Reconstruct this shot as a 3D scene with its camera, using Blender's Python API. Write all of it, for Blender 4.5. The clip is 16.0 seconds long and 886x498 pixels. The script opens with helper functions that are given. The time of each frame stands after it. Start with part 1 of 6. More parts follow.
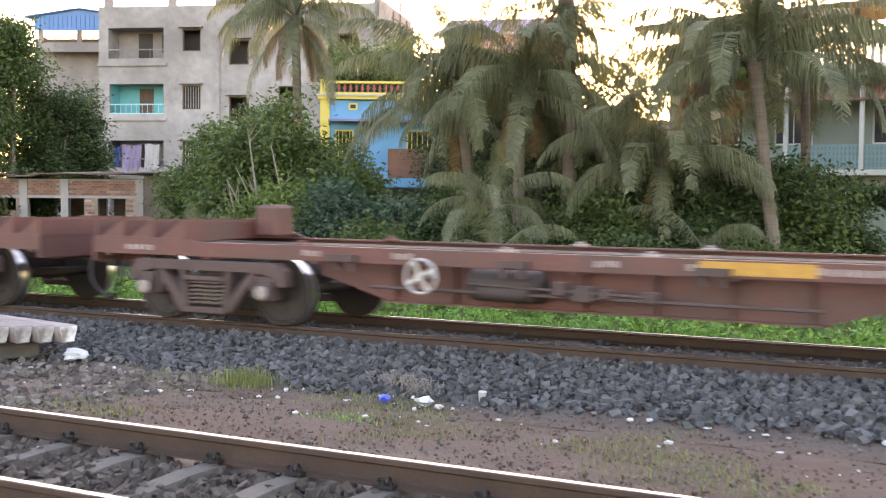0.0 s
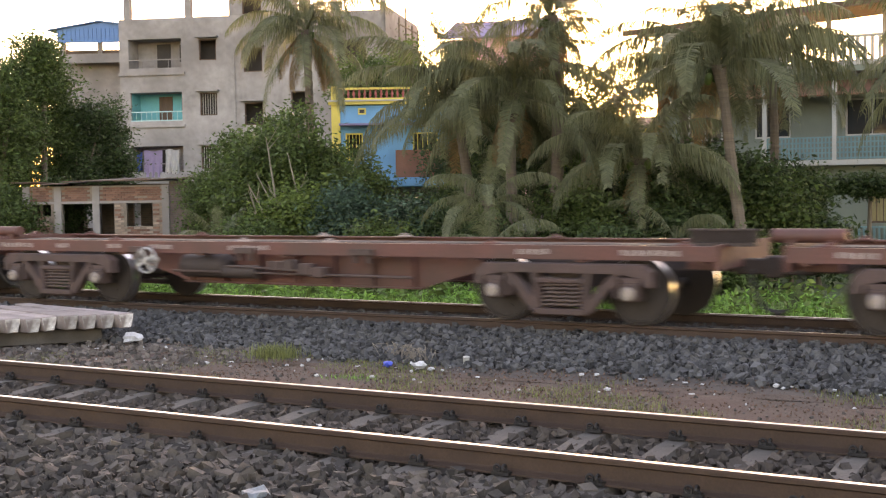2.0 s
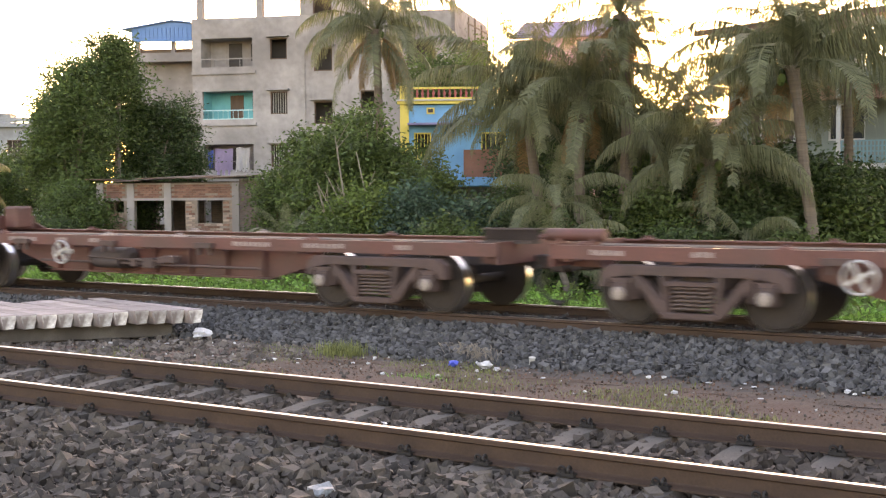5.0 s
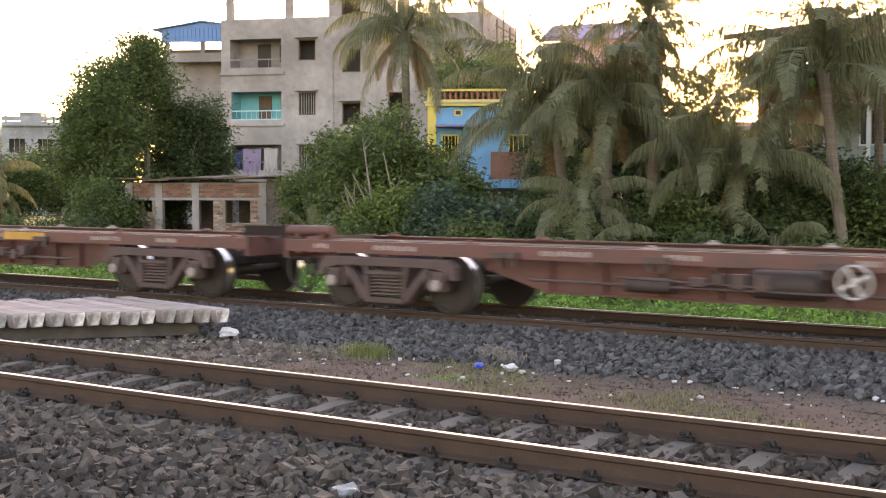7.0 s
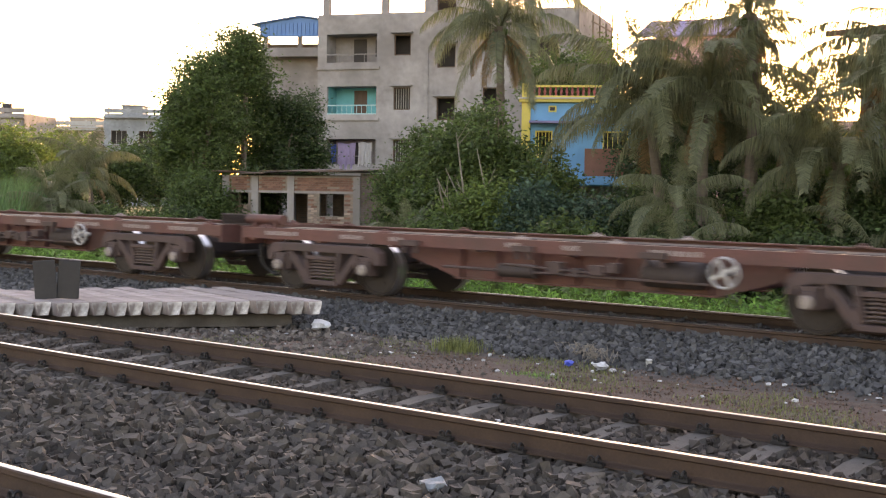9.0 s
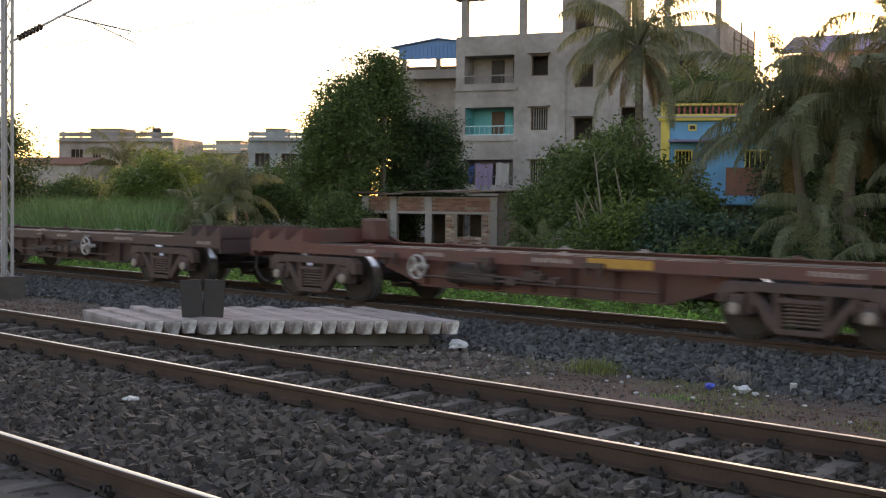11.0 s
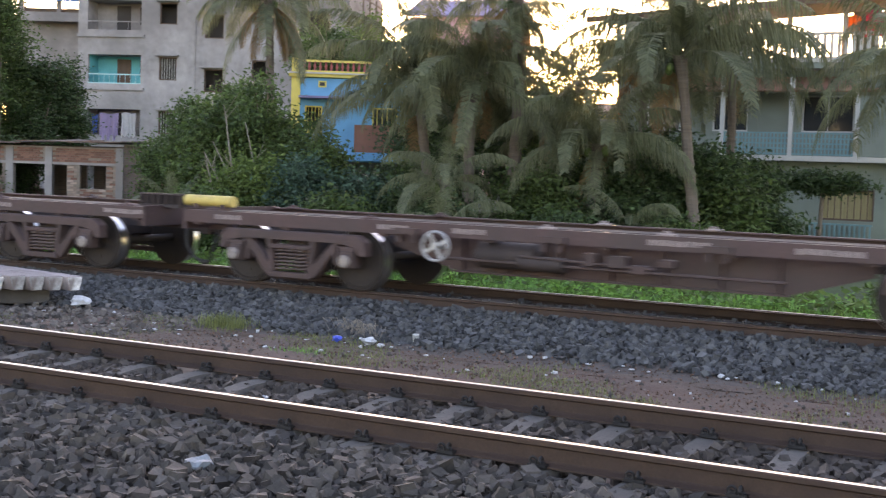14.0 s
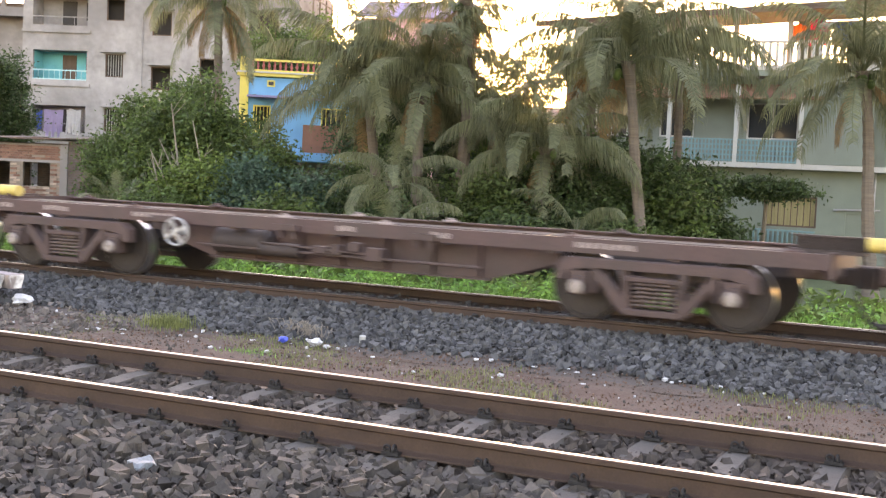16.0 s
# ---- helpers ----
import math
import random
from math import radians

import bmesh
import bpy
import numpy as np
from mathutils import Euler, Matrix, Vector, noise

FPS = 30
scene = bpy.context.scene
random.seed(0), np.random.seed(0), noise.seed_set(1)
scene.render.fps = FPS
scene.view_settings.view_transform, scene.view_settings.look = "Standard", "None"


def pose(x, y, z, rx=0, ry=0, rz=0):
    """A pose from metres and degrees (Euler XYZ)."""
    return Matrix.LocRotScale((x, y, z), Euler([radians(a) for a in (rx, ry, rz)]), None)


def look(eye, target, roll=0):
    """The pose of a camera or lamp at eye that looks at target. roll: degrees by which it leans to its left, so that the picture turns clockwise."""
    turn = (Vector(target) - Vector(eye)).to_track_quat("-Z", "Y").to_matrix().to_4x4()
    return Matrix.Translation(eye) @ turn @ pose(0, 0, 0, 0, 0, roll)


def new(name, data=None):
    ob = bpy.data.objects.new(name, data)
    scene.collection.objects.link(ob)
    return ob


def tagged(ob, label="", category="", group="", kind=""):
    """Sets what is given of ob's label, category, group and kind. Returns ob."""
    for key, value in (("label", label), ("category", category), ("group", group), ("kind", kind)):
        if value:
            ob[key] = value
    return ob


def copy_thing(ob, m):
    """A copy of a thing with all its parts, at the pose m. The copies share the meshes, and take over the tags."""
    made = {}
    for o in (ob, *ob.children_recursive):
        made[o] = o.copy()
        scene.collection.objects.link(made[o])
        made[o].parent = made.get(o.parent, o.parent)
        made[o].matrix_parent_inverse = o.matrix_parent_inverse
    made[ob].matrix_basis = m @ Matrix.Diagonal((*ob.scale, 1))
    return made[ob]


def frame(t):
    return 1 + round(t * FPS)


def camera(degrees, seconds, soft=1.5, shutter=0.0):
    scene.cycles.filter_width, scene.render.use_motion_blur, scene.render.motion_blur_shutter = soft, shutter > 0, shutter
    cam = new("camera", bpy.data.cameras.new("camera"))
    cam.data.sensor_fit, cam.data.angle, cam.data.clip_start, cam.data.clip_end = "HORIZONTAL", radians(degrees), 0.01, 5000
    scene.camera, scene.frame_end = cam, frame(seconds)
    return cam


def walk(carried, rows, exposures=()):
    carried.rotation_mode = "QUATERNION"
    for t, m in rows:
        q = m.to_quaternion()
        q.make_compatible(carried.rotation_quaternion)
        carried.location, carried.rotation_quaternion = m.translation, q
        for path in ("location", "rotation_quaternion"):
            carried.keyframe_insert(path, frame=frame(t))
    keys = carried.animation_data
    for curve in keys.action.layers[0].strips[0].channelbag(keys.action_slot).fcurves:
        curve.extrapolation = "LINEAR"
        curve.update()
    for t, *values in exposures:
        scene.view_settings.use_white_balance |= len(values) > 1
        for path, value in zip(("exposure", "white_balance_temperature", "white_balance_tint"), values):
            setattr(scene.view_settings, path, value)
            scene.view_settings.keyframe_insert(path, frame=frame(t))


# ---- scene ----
# ---- camera and its walk ----
cam = camera(39.5, 16.0, soft=1.2, shutter=0.3)
PATH = [
    (0.0, pose(-1.830, 2.575, 1.629, 87.55, -0.53, 29.36)),
    (0.5, pose(-0.596, 0.961, 1.740, 87.50, -0.10, 29.53)),
    (1.0, pose(-0.154, 0.260, 1.752, 87.92, 0.07, 29.26)),
    (1.5, pose(0.000, 0.000, 1.759, 87.93, 0.42, 28.02)),
    (2.0, pose(0.000, 0.000, 1.759, 87.27, 0.84, 29.98)),
    (2.5, pose(0.000, 0.000, 1.759, 88.38, 0.81, 29.89)),
    (3.0, pose(0.000, 0.000, 1.759, 87.56, 0.67, 31.66)),
    (3.5, pose(0.000, 0.000, 1.759, 87.03, 0.69, 32.53)),
    (4.0, pose(0.000, 0.000, 1.759, 86.66, 0.40, 32.76)),
    (4.2, pose(0.000, 0.000, 1.759, 87.05, 0.36, 32.92)),
    (6.3, pose(0.000, 0.000, 1.759, 87.33, 0.24, 33.45)),
    (6.5, pose(0.000, 0.000, 1.759, 87.16, 0.11, 33.96)),
    (7.0, pose(0.000, 0.000, 1.759, 87.38, -0.13, 34.36)),
    (7.5, pose(0.000, 0.000, 1.759, 87.05, -0.27, 34.08)),
    (8.0, pose(0.000, 0.000, 1.759, 87.27, -0.56, 33.93)),
    (8.5, pose(0.000, 0.000, 1.759, 87.07, -0.01, 36.48)),
    (9.0, pose(0.000, 0.000, 1.759, 87.14, -0.89, 38.66)),
    (9.5, pose(0.000, 0.000, 1.759, 87.36, -0.31, 39.23)),
    (10.0, pose(0.000, 0.000, 1.759, 87.24, -0.28, 44.20)),
    (10.2, pose(0.000, 0.000, 1.759, 87.42, -0.61, 45.21)),
    (12.3, pose(0.000, 0.000, 1.759, 88.80, -0.47, 44.29)),
    (12.5, pose(0.000, 0.000, 1.759, 88.86, -0.33, 44.36)),
    (13.0, pose(0.000, 0.000, 1.759, 88.61, -0.82, 42.50)),
    (13.5, pose(0.000, 0.000, 1.759, 87.06, -1.31, 34.18)),
    (14.0, pose(0.000, 0.000, 1.759, 86.27, -1.88, 28.00)),
    (14.5, pose(0.000, 0.000, 1.759, 86.29, -1.61, 26.93)),
    (15.0, pose(0.000, 0.000, 1.759, 85.84, -2.15, 26.17)),
    (15.5, pose(0.000, 0.000, 1.759, 85.46, -2.17, 25.81)),
    (16.0, pose(0.000, 0.000, 1.759, 86.45, -2.65, 25.61)),
]
EXPOSURES = [(0.0, 3.2, 8480, 36), (1.0, 2.72, 9328, 38), (2.0, 2.68, 9434, 38), (3.0, 2.95, 9434, 38), (7.0, 2.78, 9434, 38), (9.0, 2.45, 9116, 37), (10.2, 2.1, 8692, 34), (12.3, 0.78, 7738, 30), (13.2, 0.62, 7632, 30), (13.5, 1.25, 7632, 31), (13.9, 2.35, 7526, 35), (14.5, 2.9, 7685, 36), (15.2, 3.05, 8056, 37), (16.0, 3.25, 8904, 38)]
walk(cam, PATH, EXPOSURES)

# ---- world and sun: late sun behind the houses ----
SUN_AZ, SUN_EL = -22.0, 7.0
world = bpy.data.worlds.new("evening_sky")
scene.world = world
world.use_nodes = True
wn = world.node_tree.nodes
sky = wn.new("ShaderNodeTexSky")
sky.sky_type = "NISHITA"
sky.sun_disc = False
sky.sun_elevation = radians(SUN_EL)
sky.sun_rotation = radians(SUN_AZ)
sky.air_density, sky.dust_density, sky.ozone_density = 1.0, 1.1, 1.4
wn["Background"].inputs["Strength"].default_value = 0.2
world.node_tree.links.new(sky.outputs[0], wn["Background"].inputs["Color"])
sun_data = bpy.data.lights.new("sun", "SUN")
sun_data.energy, sun_data.angle, sun_data.color = 1.6, radians(0.6), (1.0, 0.74, 0.45)
sun = new("sun", sun_data)
sun.matrix_world = look((-60 * math.sin(radians(22)), 60, 8), (0, 0, 8 - 60 * math.tan(radians(SUN_EL)) / math.cos(radians(22))))

# ---- layout: x along the rails, y away from the camera, z = 0 at the near rails' tops ----
GAUGE, FAR_GAUGE = 1.62, 1.92
NEAR_Y, FAR_Y, FRONT_Y = 7.43, 16.36, 2.60
FAR_Z = -0.18
X0, X1 = -130.0, 45.0


# ---- materials ----
def mat(name, col, rough=0.7, metal=0.0, var=0.25, scale=4.0, fine=40.0, bump=0.2, tint=None, tint_amount=0.0,
        trans=0.0, island=0.0, spec=0.5, stretch=None, dist=0.01):
    """Paint, stone or leaf: a base colour with blotches, fine grain, relief, stains of a second colour, and variation from piece to piece."""
    m = bpy.data.materials.new(name)
    m.use_nodes = True
    t = m.node_tree
    n, l = t.nodes, t.links
    b = n["Principled BSDF"]
    b.inputs["Roughness"].default_value = rough
    b.inputs["Metallic"].default_value = metal
    b.inputs["Specular IOR Level"].default_value = spec
    co = n.new("ShaderNodeTexCoord")
    src = co.outputs["Object"]
    if stretch:
        mp = n.new("ShaderNodeMapping")
        mp.inputs["Scale"].default_value = stretch
        l.new(src, mp.inputs["Vector"])
        src = mp.outputs[0]
    big = n.new("ShaderNodeTexNoise")
    big.inputs["Scale"].default_value, big.inputs["Detail"].default_value = scale, 6
    small = n.new("ShaderNodeTexNoise")
    small.inputs["Scale"].default_value, small.inputs["Detail"].default_value = fine, 4
    l.new(src, big.inputs["Vector"])
    l.new(src, small.inputs["Vector"])
    mix = n.new("ShaderNodeMath")
    mix.operation = "ADD"
    l.new(big.outputs["Fac"], mix.inputs[0])
    l.new(small.outputs["Fac"], mix.inputs[1])
    rng = n.new("ShaderNodeMapRange")
    rng.inputs["From Min"].default_value, rng.inputs["From Max"].default_value = 0.65, 1.35
    rng.inputs["To Min"].default_value, rng.inputs["To Max"].default_value = 1 - var, 1 + var
    l.new(mix.outputs[0], rng.inputs["Value"])
    val = rng.outputs[0]
    if island:
        geo = n.new("ShaderNodeNewGeometry")
        obi = n.new("ShaderNodeObjectInfo")
        ad = n.new("ShaderNodeMath")
        ad.operation = "ADD"
        l.new(geo.outputs["Random Per Island"], ad.inputs[0])
        l.new(obi.outputs["Random"], ad.inputs[1])
        fr = n.new("ShaderNodeMath")
        fr.operation = "FRACT"
        l.new(ad.outputs[0], fr.inputs[0])
        r2 = n.new("ShaderNodeMapRange")
        r2.inputs["To Min"].default_value, r2.inputs["To Max"].default_value = 1 - island, 1 + island
        l.new(fr.outputs[0], r2.inputs["Value"])
        mu = n.new("ShaderNodeMath")
        mu.operation = "MULTIPLY"
        l.new(val, mu.inputs[0])
        l.new(r2.outputs[0], mu.inputs[1])
        val = mu.outputs[0]
    vm = n.new("ShaderNodeVectorMath")
    vm.operation = "SCALE"
    vm.inputs[0].default_value = col
    l.new(val, vm.inputs["Scale"])
    out = vm.outputs[0]
    if tint:
        st = n.new("ShaderNodeTexNoise")
        st.inputs["Scale"].default_value, st.inputs["Detail"].default_value = scale * 0.6, 8
        l.new(src, st.inputs["Vector"])
        sr = n.new("ShaderNodeMapRange")
        sr.inputs["From Min"].default_value, sr.inputs["From Max"].default_value = 0.45, 0.65
        sr.inputs["To Max"].default_value = tint_amount
        l.new(st.outputs["Fac"], sr.inputs["Value"])
        mx = n.new("ShaderNodeMix")
        mx.data_type = "RGBA"
        l.new(sr.outputs[0], mx.inputs["Factor"])
        l.new(out, mx.inputs["A"])
        mx.inputs["B"].default_value = (*tint, 1)
        out = mx.outputs["Result"]
    l.new(out, b.inputs["Base Color"])
    if bump:
        bp = n.new("ShaderNodeBump")
        bp.inputs["Strength"].default_value, bp.inputs["Distance"].default_value = bump, dist
        l.new(mix.outputs[0], bp.inputs["Height"])
        l.new(bp.outputs[0], b.inputs["Normal"])
    if trans:
        tr = n.new("ShaderNodeBsdfTranslucent")
        l.new(out, tr.inputs["Color"])
        ms = n.new("ShaderNodeMixShader")
        ms.inputs["Fac"].default_value = trans
        l.new(b.outputs[0], ms.inputs[1])
        l.new(tr.outputs[0], ms.inputs[2])
        l.new(ms.outputs[0], n["Material Output"].inputs["Surface"])
    return m


def brick_mat(name, a, b_, mortar, w=0.24, h=0.085):
    m = mat(name, a, 0.9, bump=0.0)
    t = m.node_tree
    n, l = t.nodes, t.links
    co = n.new("ShaderNodeTexCoord")
    mp = n.new("ShaderNodeMapping")
    mp.inputs["Rotation"].default_value = (radians(90), 0, 0)
    bt = n.new("ShaderNodeTexBrick")
    bt.inputs["Color1"].default_value, bt.inputs["Color2"].default_value = (*a, 1), (*b_, 1)
    bt.inputs["Mortar"].default_value = (*mortar, 1)
    bt.inputs["Scale"].default_value = 1.0
    bt.inputs["Brick Width"].default_value, bt.inputs["Row Height"].default_value = w, h
    bt.inputs["Mortar Size"].default_value = 0.008
    l.new(co.outputs["Object"], mp.inputs["Vector"])
    l.new(mp.outputs[0], bt.inputs["Vector"])
    mx = n.new("ShaderNodeMix")
    mx.data_type, mx.blend_type = "RGBA", "MULTIPLY"
    mx.inputs["Factor"].default_value = 1.0
    nz = n.new("ShaderNodeTexNoise")
    nz.inputs["Scale"].default_value, nz.inputs["Detail"].default_value = 1.3, 8
    rp = n.new("ShaderNodeMapRange")
    rp.inputs["From Min"].default_value, rp.inputs["From Max"].default_value = 0.3, 0.7
    rp.inputs["To Min"].default_value, rp.inputs["To Max"].default_value = 0.6, 1.25
    l.new(co.outputs["Object"], nz.inputs["Vector"])
    l.new(nz.outputs["Fac"], rp.inputs["Value"])
    l.new(bt.outputs["Color"], mx.inputs["A"])
    l.new(rp.outputs[0], mx.inputs["B"])
    l.new(mx.outputs["Result"], n["Principled BSDF"].inputs["Base Color"])
    bp = n.new("ShaderNodeBump")
    bp.inputs["Strength"].default_value, bp.inputs["Distance"].default_value = 0.5, 0.01
    bp.invert = True
    l.new(bt.outputs["Fac"], bp.inputs["Height"])
    l.new(bp.outputs[0], n["Principled BSDF"].inputs["Normal"])
    return m


M = {
    "earth": mat("dry_earth", (0.105, 0.072, 0.053), 0.95, var=0.4, scale=1.5, fine=30, bump=0.8, tint=(0.11, 0.06, 0.042), tint_amount=0.7, dist=0.03),
    "ballast": mat("ballast_stone", (0.060, 0.060, 0.060), 0.75, var=0.3, scale=9, fine=60, bump=0.3, island=0.7),
    "near_stone": mat("dusty_ballast_stone", (0.058, 0.048, 0.040), 0.8, var=0.3, scale=9, fine=60, bump=0.3, island=0.7),
    "rubble": mat("mixed_rubble", (0.12, 0.10, 0.085), 0.9, var=0.3, scale=9, fine=60, bump=0.3, island=0.6),
    "grit": mat("brown_grit", (0.13, 0.075, 0.052), 0.95, var=0.3, scale=9, fine=60, bump=0.2, island=0.6),
    "brown_ballast": mat("rusty_ballast", (0.062, 0.048, 0.039), 0.88, var=0.3, scale=9, fine=60, bump=0.3, island=0.55),
    "field": mat("meadow_ground", (0.055, 0.085, 0.03), 0.95, var=0.4, scale=0.5, fine=8, bump=0.6, dist=0.05),
    "grass": mat("grass_blades", (0.156, 0.340, 0.069), 0.6, var=0.3, scale=0.8, fine=5, bump=0, trans=0.4, island=0.5),
    "reed": mat("tall_reeds", (0.085, 0.175, 0.062), 0.7, var=0.3, scale=0.3, fine=3, bump=0, trans=0.3, island=0.4),
    "tuft": mat("sparse_green_grass", (0.17, 0.19, 0.065), 0.7, var=0.3, scale=2, fine=9, bump=0, trans=0.3, island=0.4),
    "rail": mat("rusty_rail_steel", (0.066, 0.039, 0.028), 0.75, 0.3, var=0.3, scale=3, fine=60, bump=0.25, tint=(0.05, 0.03, 0.025), tint_amount=0.6),
    "shine": mat("polished_rail_head", (0.58, 0.52, 0.45), 0.33, 1.0, var=0.12, scale=2, fine=30, bump=0.05, stretch=(0.1, 4, 1)),
    "concrete": mat("sleeper_concrete", (0.10, 0.088, 0.077), 0.9, var=0.3, scale=3, fine=50, bump=0.4, tint=(0.06, 0.048, 0.04), tint_amount=0.7, island=0.15),
    "whitewash": mat("whitewashed_concrete", (0.58, 0.57, 0.55), 0.9, var=0.35, scale=9, fine=45, bump=0.6, tint=(0.14, 0.11, 0.10), tint_amount=0.9, island=0.35),
    "pale_top": mat("dusty_concrete", (0.30, 0.26, 0.25), 0.9, var=0.25, scale=3, fine=40, bump=0.4, tint=(0.16, 0.12, 0.11), tint_amount=0.7, island=0.2),
    "clip": mat("oily_clip_steel", (0.03, 0.028, 0.028), 0.55, 0.5, var=0.3, scale=10),
    "oxide": mat("oxide_red_paint", (0.118, 0.044, 0.037), 0.62, var=0.28, scale=1.6, fine=22, bump=0.12, tint=(0.075, 0.042, 0.036), tint_amount=0.75),
    "brown": mat("faded_brown_paint", (0.07, 0.038, 0.037), 0.62, var=0.28, scale=1.6, fine=22, bump=0.12, tint=(0.055, 0.038, 0.036), tint_amount=0.75),
    "bogie": mat("bogie_brown_paint", (0.07, 0.042, 0.039), 0.7, var=0.3, scale=3, fine=30, bump=0.2, tint=(0.05, 0.035, 0.032), tint_amount=0.7),
    "spring": mat("worn_spring_steel", (0.11, 0.078, 0.07), 0.6, var=0.3, scale=5),
    "under": mat("grimy_underframe", (0.04, 0.028, 0.026), 0.75, var=0.35, scale=3, fine=30, bump=0.2),
    "wheel": mat("wheel_steel", (0.032, 0.025, 0.023), 0.65, 0.3, var=0.3, scale=3, fine=30, bump=0.15),
    "tread": mat("bright_tyre_tread", (0.72, 0.72, 0.72), 0.3, 1.0, var=0.1, scale=6, bump=0.03),
    "cap": mat("axle_cap_grey", (0.30, 0.26, 0.24), 0.55, 0.2, var=0.3, scale=8),
    "alu": mat("aluminium_paint", (0.40, 0.40, 0.40), 0.45, 0.3, var=0.2, scale=6),
    "letters": mat("worn_white_lettering", (0.27, 0.22, 0.21), 0.8, var=0.35, scale=12),
    "yellow": mat("yellow_paint", (0.55, 0.42, 0.12), 0.6, var=0.2, scale=5, tint=(0.3, 0.2, 0.08), tint_amount=0.5),
    "amber": mat("amber_paint", (0.42, 0.22, 0.04), 0.6, var=0.2, scale=5),
    "rubber": mat("black_rubber", (0.018, 0.018, 0.02), 0.6, var=0.2, scale=10),
    "plaster": mat("bare_cement_plaster", (0.29, 0.27, 0.262), 0.92, var=0.3, scale=0.45, fine=2.2, bump=0.12, tint=(0.17, 0.155, 0.148), tint_amount=0.75),
    # near-black colour standing in for the shade inside rooms and openings
    "inner_shade": mat("painted_inner_shade", (0.05, 0.045, 0.042), 0.9, var=0.2, scale=1),
    "teal": mat("teal_paint", (0.07, 0.40, 0.44), 0.7, var=0.15, scale=2),
    "blue": mat("sky_blue_paint", (0.10, 0.34, 0.55), 0.8, var=0.12, scale=1.5, tint=(0.08, 0.24, 0.38), tint_amount=0.4),
    "lemon": mat("lemon_paint", (0.62, 0.50, 0.12), 0.8, var=0.12, scale=2),
    "maroon": mat("maroon_paint", (0.36, 0.10, 0.09), 0.7, var=0.15, scale=3),
    "orange": mat("brick_orange_paint", (0.22, 0.10, 0.065), 0.8, var=0.2, scale=2),
    "cream": mat("cream_paint", (0.34, 0.29, 0.24), 0.8, var=0.15, scale=2),
    "mint": mat("pale_mint_paint", (0.17, 0.205, 0.17), 0.85, var=0.15, scale=1.2, tint=(0.15, 0.17, 0.14), tint_amount=0.5),
    "aqua": mat("aqua_lattice_paint", (0.13, 0.25, 0.26), 0.75, var=0.15, scale=3),
    "wash": mat("weathered_bluish_wash", (0.27, 0.30, 0.32), 0.9, var=0.3, scale=0.5, fine=3, tint=(0.16, 0.17, 0.18), tint_amount=0.7),
    "curtain": mat("ochre_curtain", (0.34, 0.29, 0.15), 0.9, var=0.25, scale=3, stretch=(6, 1, 0.3)),
    "pale_aqua": mat("pale_aqua_paint", (0.30, 0.52, 0.52), 0.7, var=0.12, scale=3),
    "white": mat("white_paint", (0.40, 0.40, 0.37), 0.7, var=0.12, scale=3, tint=(0.45, 0.44, 0.40), tint_amount=0.5),
    "wood": mat("dark_wood", (0.10, 0.06, 0.04), 0.7, var=0.3, scale=3, stretch=(1, 1, 0.1)),
    "tin": mat("rusty_tin", (0.13, 0.10, 0.085), 0.75, 0.2, var=0.35, scale=1.5, tint=(0.16, 0.07, 0.04), tint_amount=0.7),
    "blue_tin": mat("blue_tin_sheet", (0.07, 0.20, 0.42), 0.55, 0.1, var=0.15, scale=1.5),
    "purple_tin": mat("violet_tin_sheet", (0.20, 0.17, 0.30), 0.6, 0.1, var=0.15, scale=1.5),
    "pink": mat("pink_paint", (0.62, 0.34, 0.38), 0.8, var=0.1, scale=2),
    "tile": mat("clay_roof_tile", (0.26, 0.12, 0.08), 0.85, var=0.3, scale=4, island=0.3),
    "brick": brick_mat("red_brickwork", (0.30, 0.14, 0.10), (0.22, 0.10, 0.075), (0.24, 0.21, 0.19)),
    "dark_brick": brick_mat("weathered_brickwork", (0.15, 0.105, 0.09), (0.11, 0.085, 0.075), (0.13, 0.12, 0.11)),
    "red_brick": mat("fired_brick", (0.20, 0.105, 0.078), 0.9, var=0.25, scale=5, bump=0.3, island=0.25),
    "pale_brick": mat("mortar_smeared_brick", (0.29, 0.215, 0.175), 0.9, var=0.3, scale=7, bump=0.3, island=0.35),
    "mortar": mat("pale_rough_mortar", (0.22, 0.18, 0.15), 0.95, var=0.3, scale=4, fine=40, bump=0.4),
    "bark": mat("grey_bark", (0.16, 0.13, 0.10), 0.9, var=0.35, scale=5, fine=30, bump=0.6, stretch=(1, 1, 0.3), dist=0.03),
    "pale_bark": mat("pale_dry_bark", (0.19, 0.17, 0.135), 0.9, var=0.3, scale=5, fine=30, bump=0.3),
    "palm_bark": mat("ringed_palm_bark", (0.13, 0.105, 0.085), 0.9, var=0.3, scale=2, fine=12, bump=0.5, stretch=(0.3, 0.3, 5), dist=0.03),
    "palm": mat("palm_leaflets", (0.138, 0.155, 0.086), 0.5, var=0.3, scale=0.7, fine=4, bump=0, trans=0.42, island=0.3, spec=0.3),
    "dead_palm": mat("dry_palm_leaflets", (0.20, 0.13, 0.06), 0.7, var=0.3, scale=0.7, fine=4, bump=0, trans=0.3, island=0.3),
    "leaf": mat("broad_leaves", (0.07, 0.115, 0.035), 0.5, var=0.3, scale=0.7, fine=4, bump=0, trans=0.35, island=0.45, spec=0.3),
    "leaf_dark": mat("dark_leaves", (0.045, 0.08, 0.028), 0.5, var=0.3, scale=0.7, fine=4, bump=0, trans=0.3, island=0.45, spec=0.3),
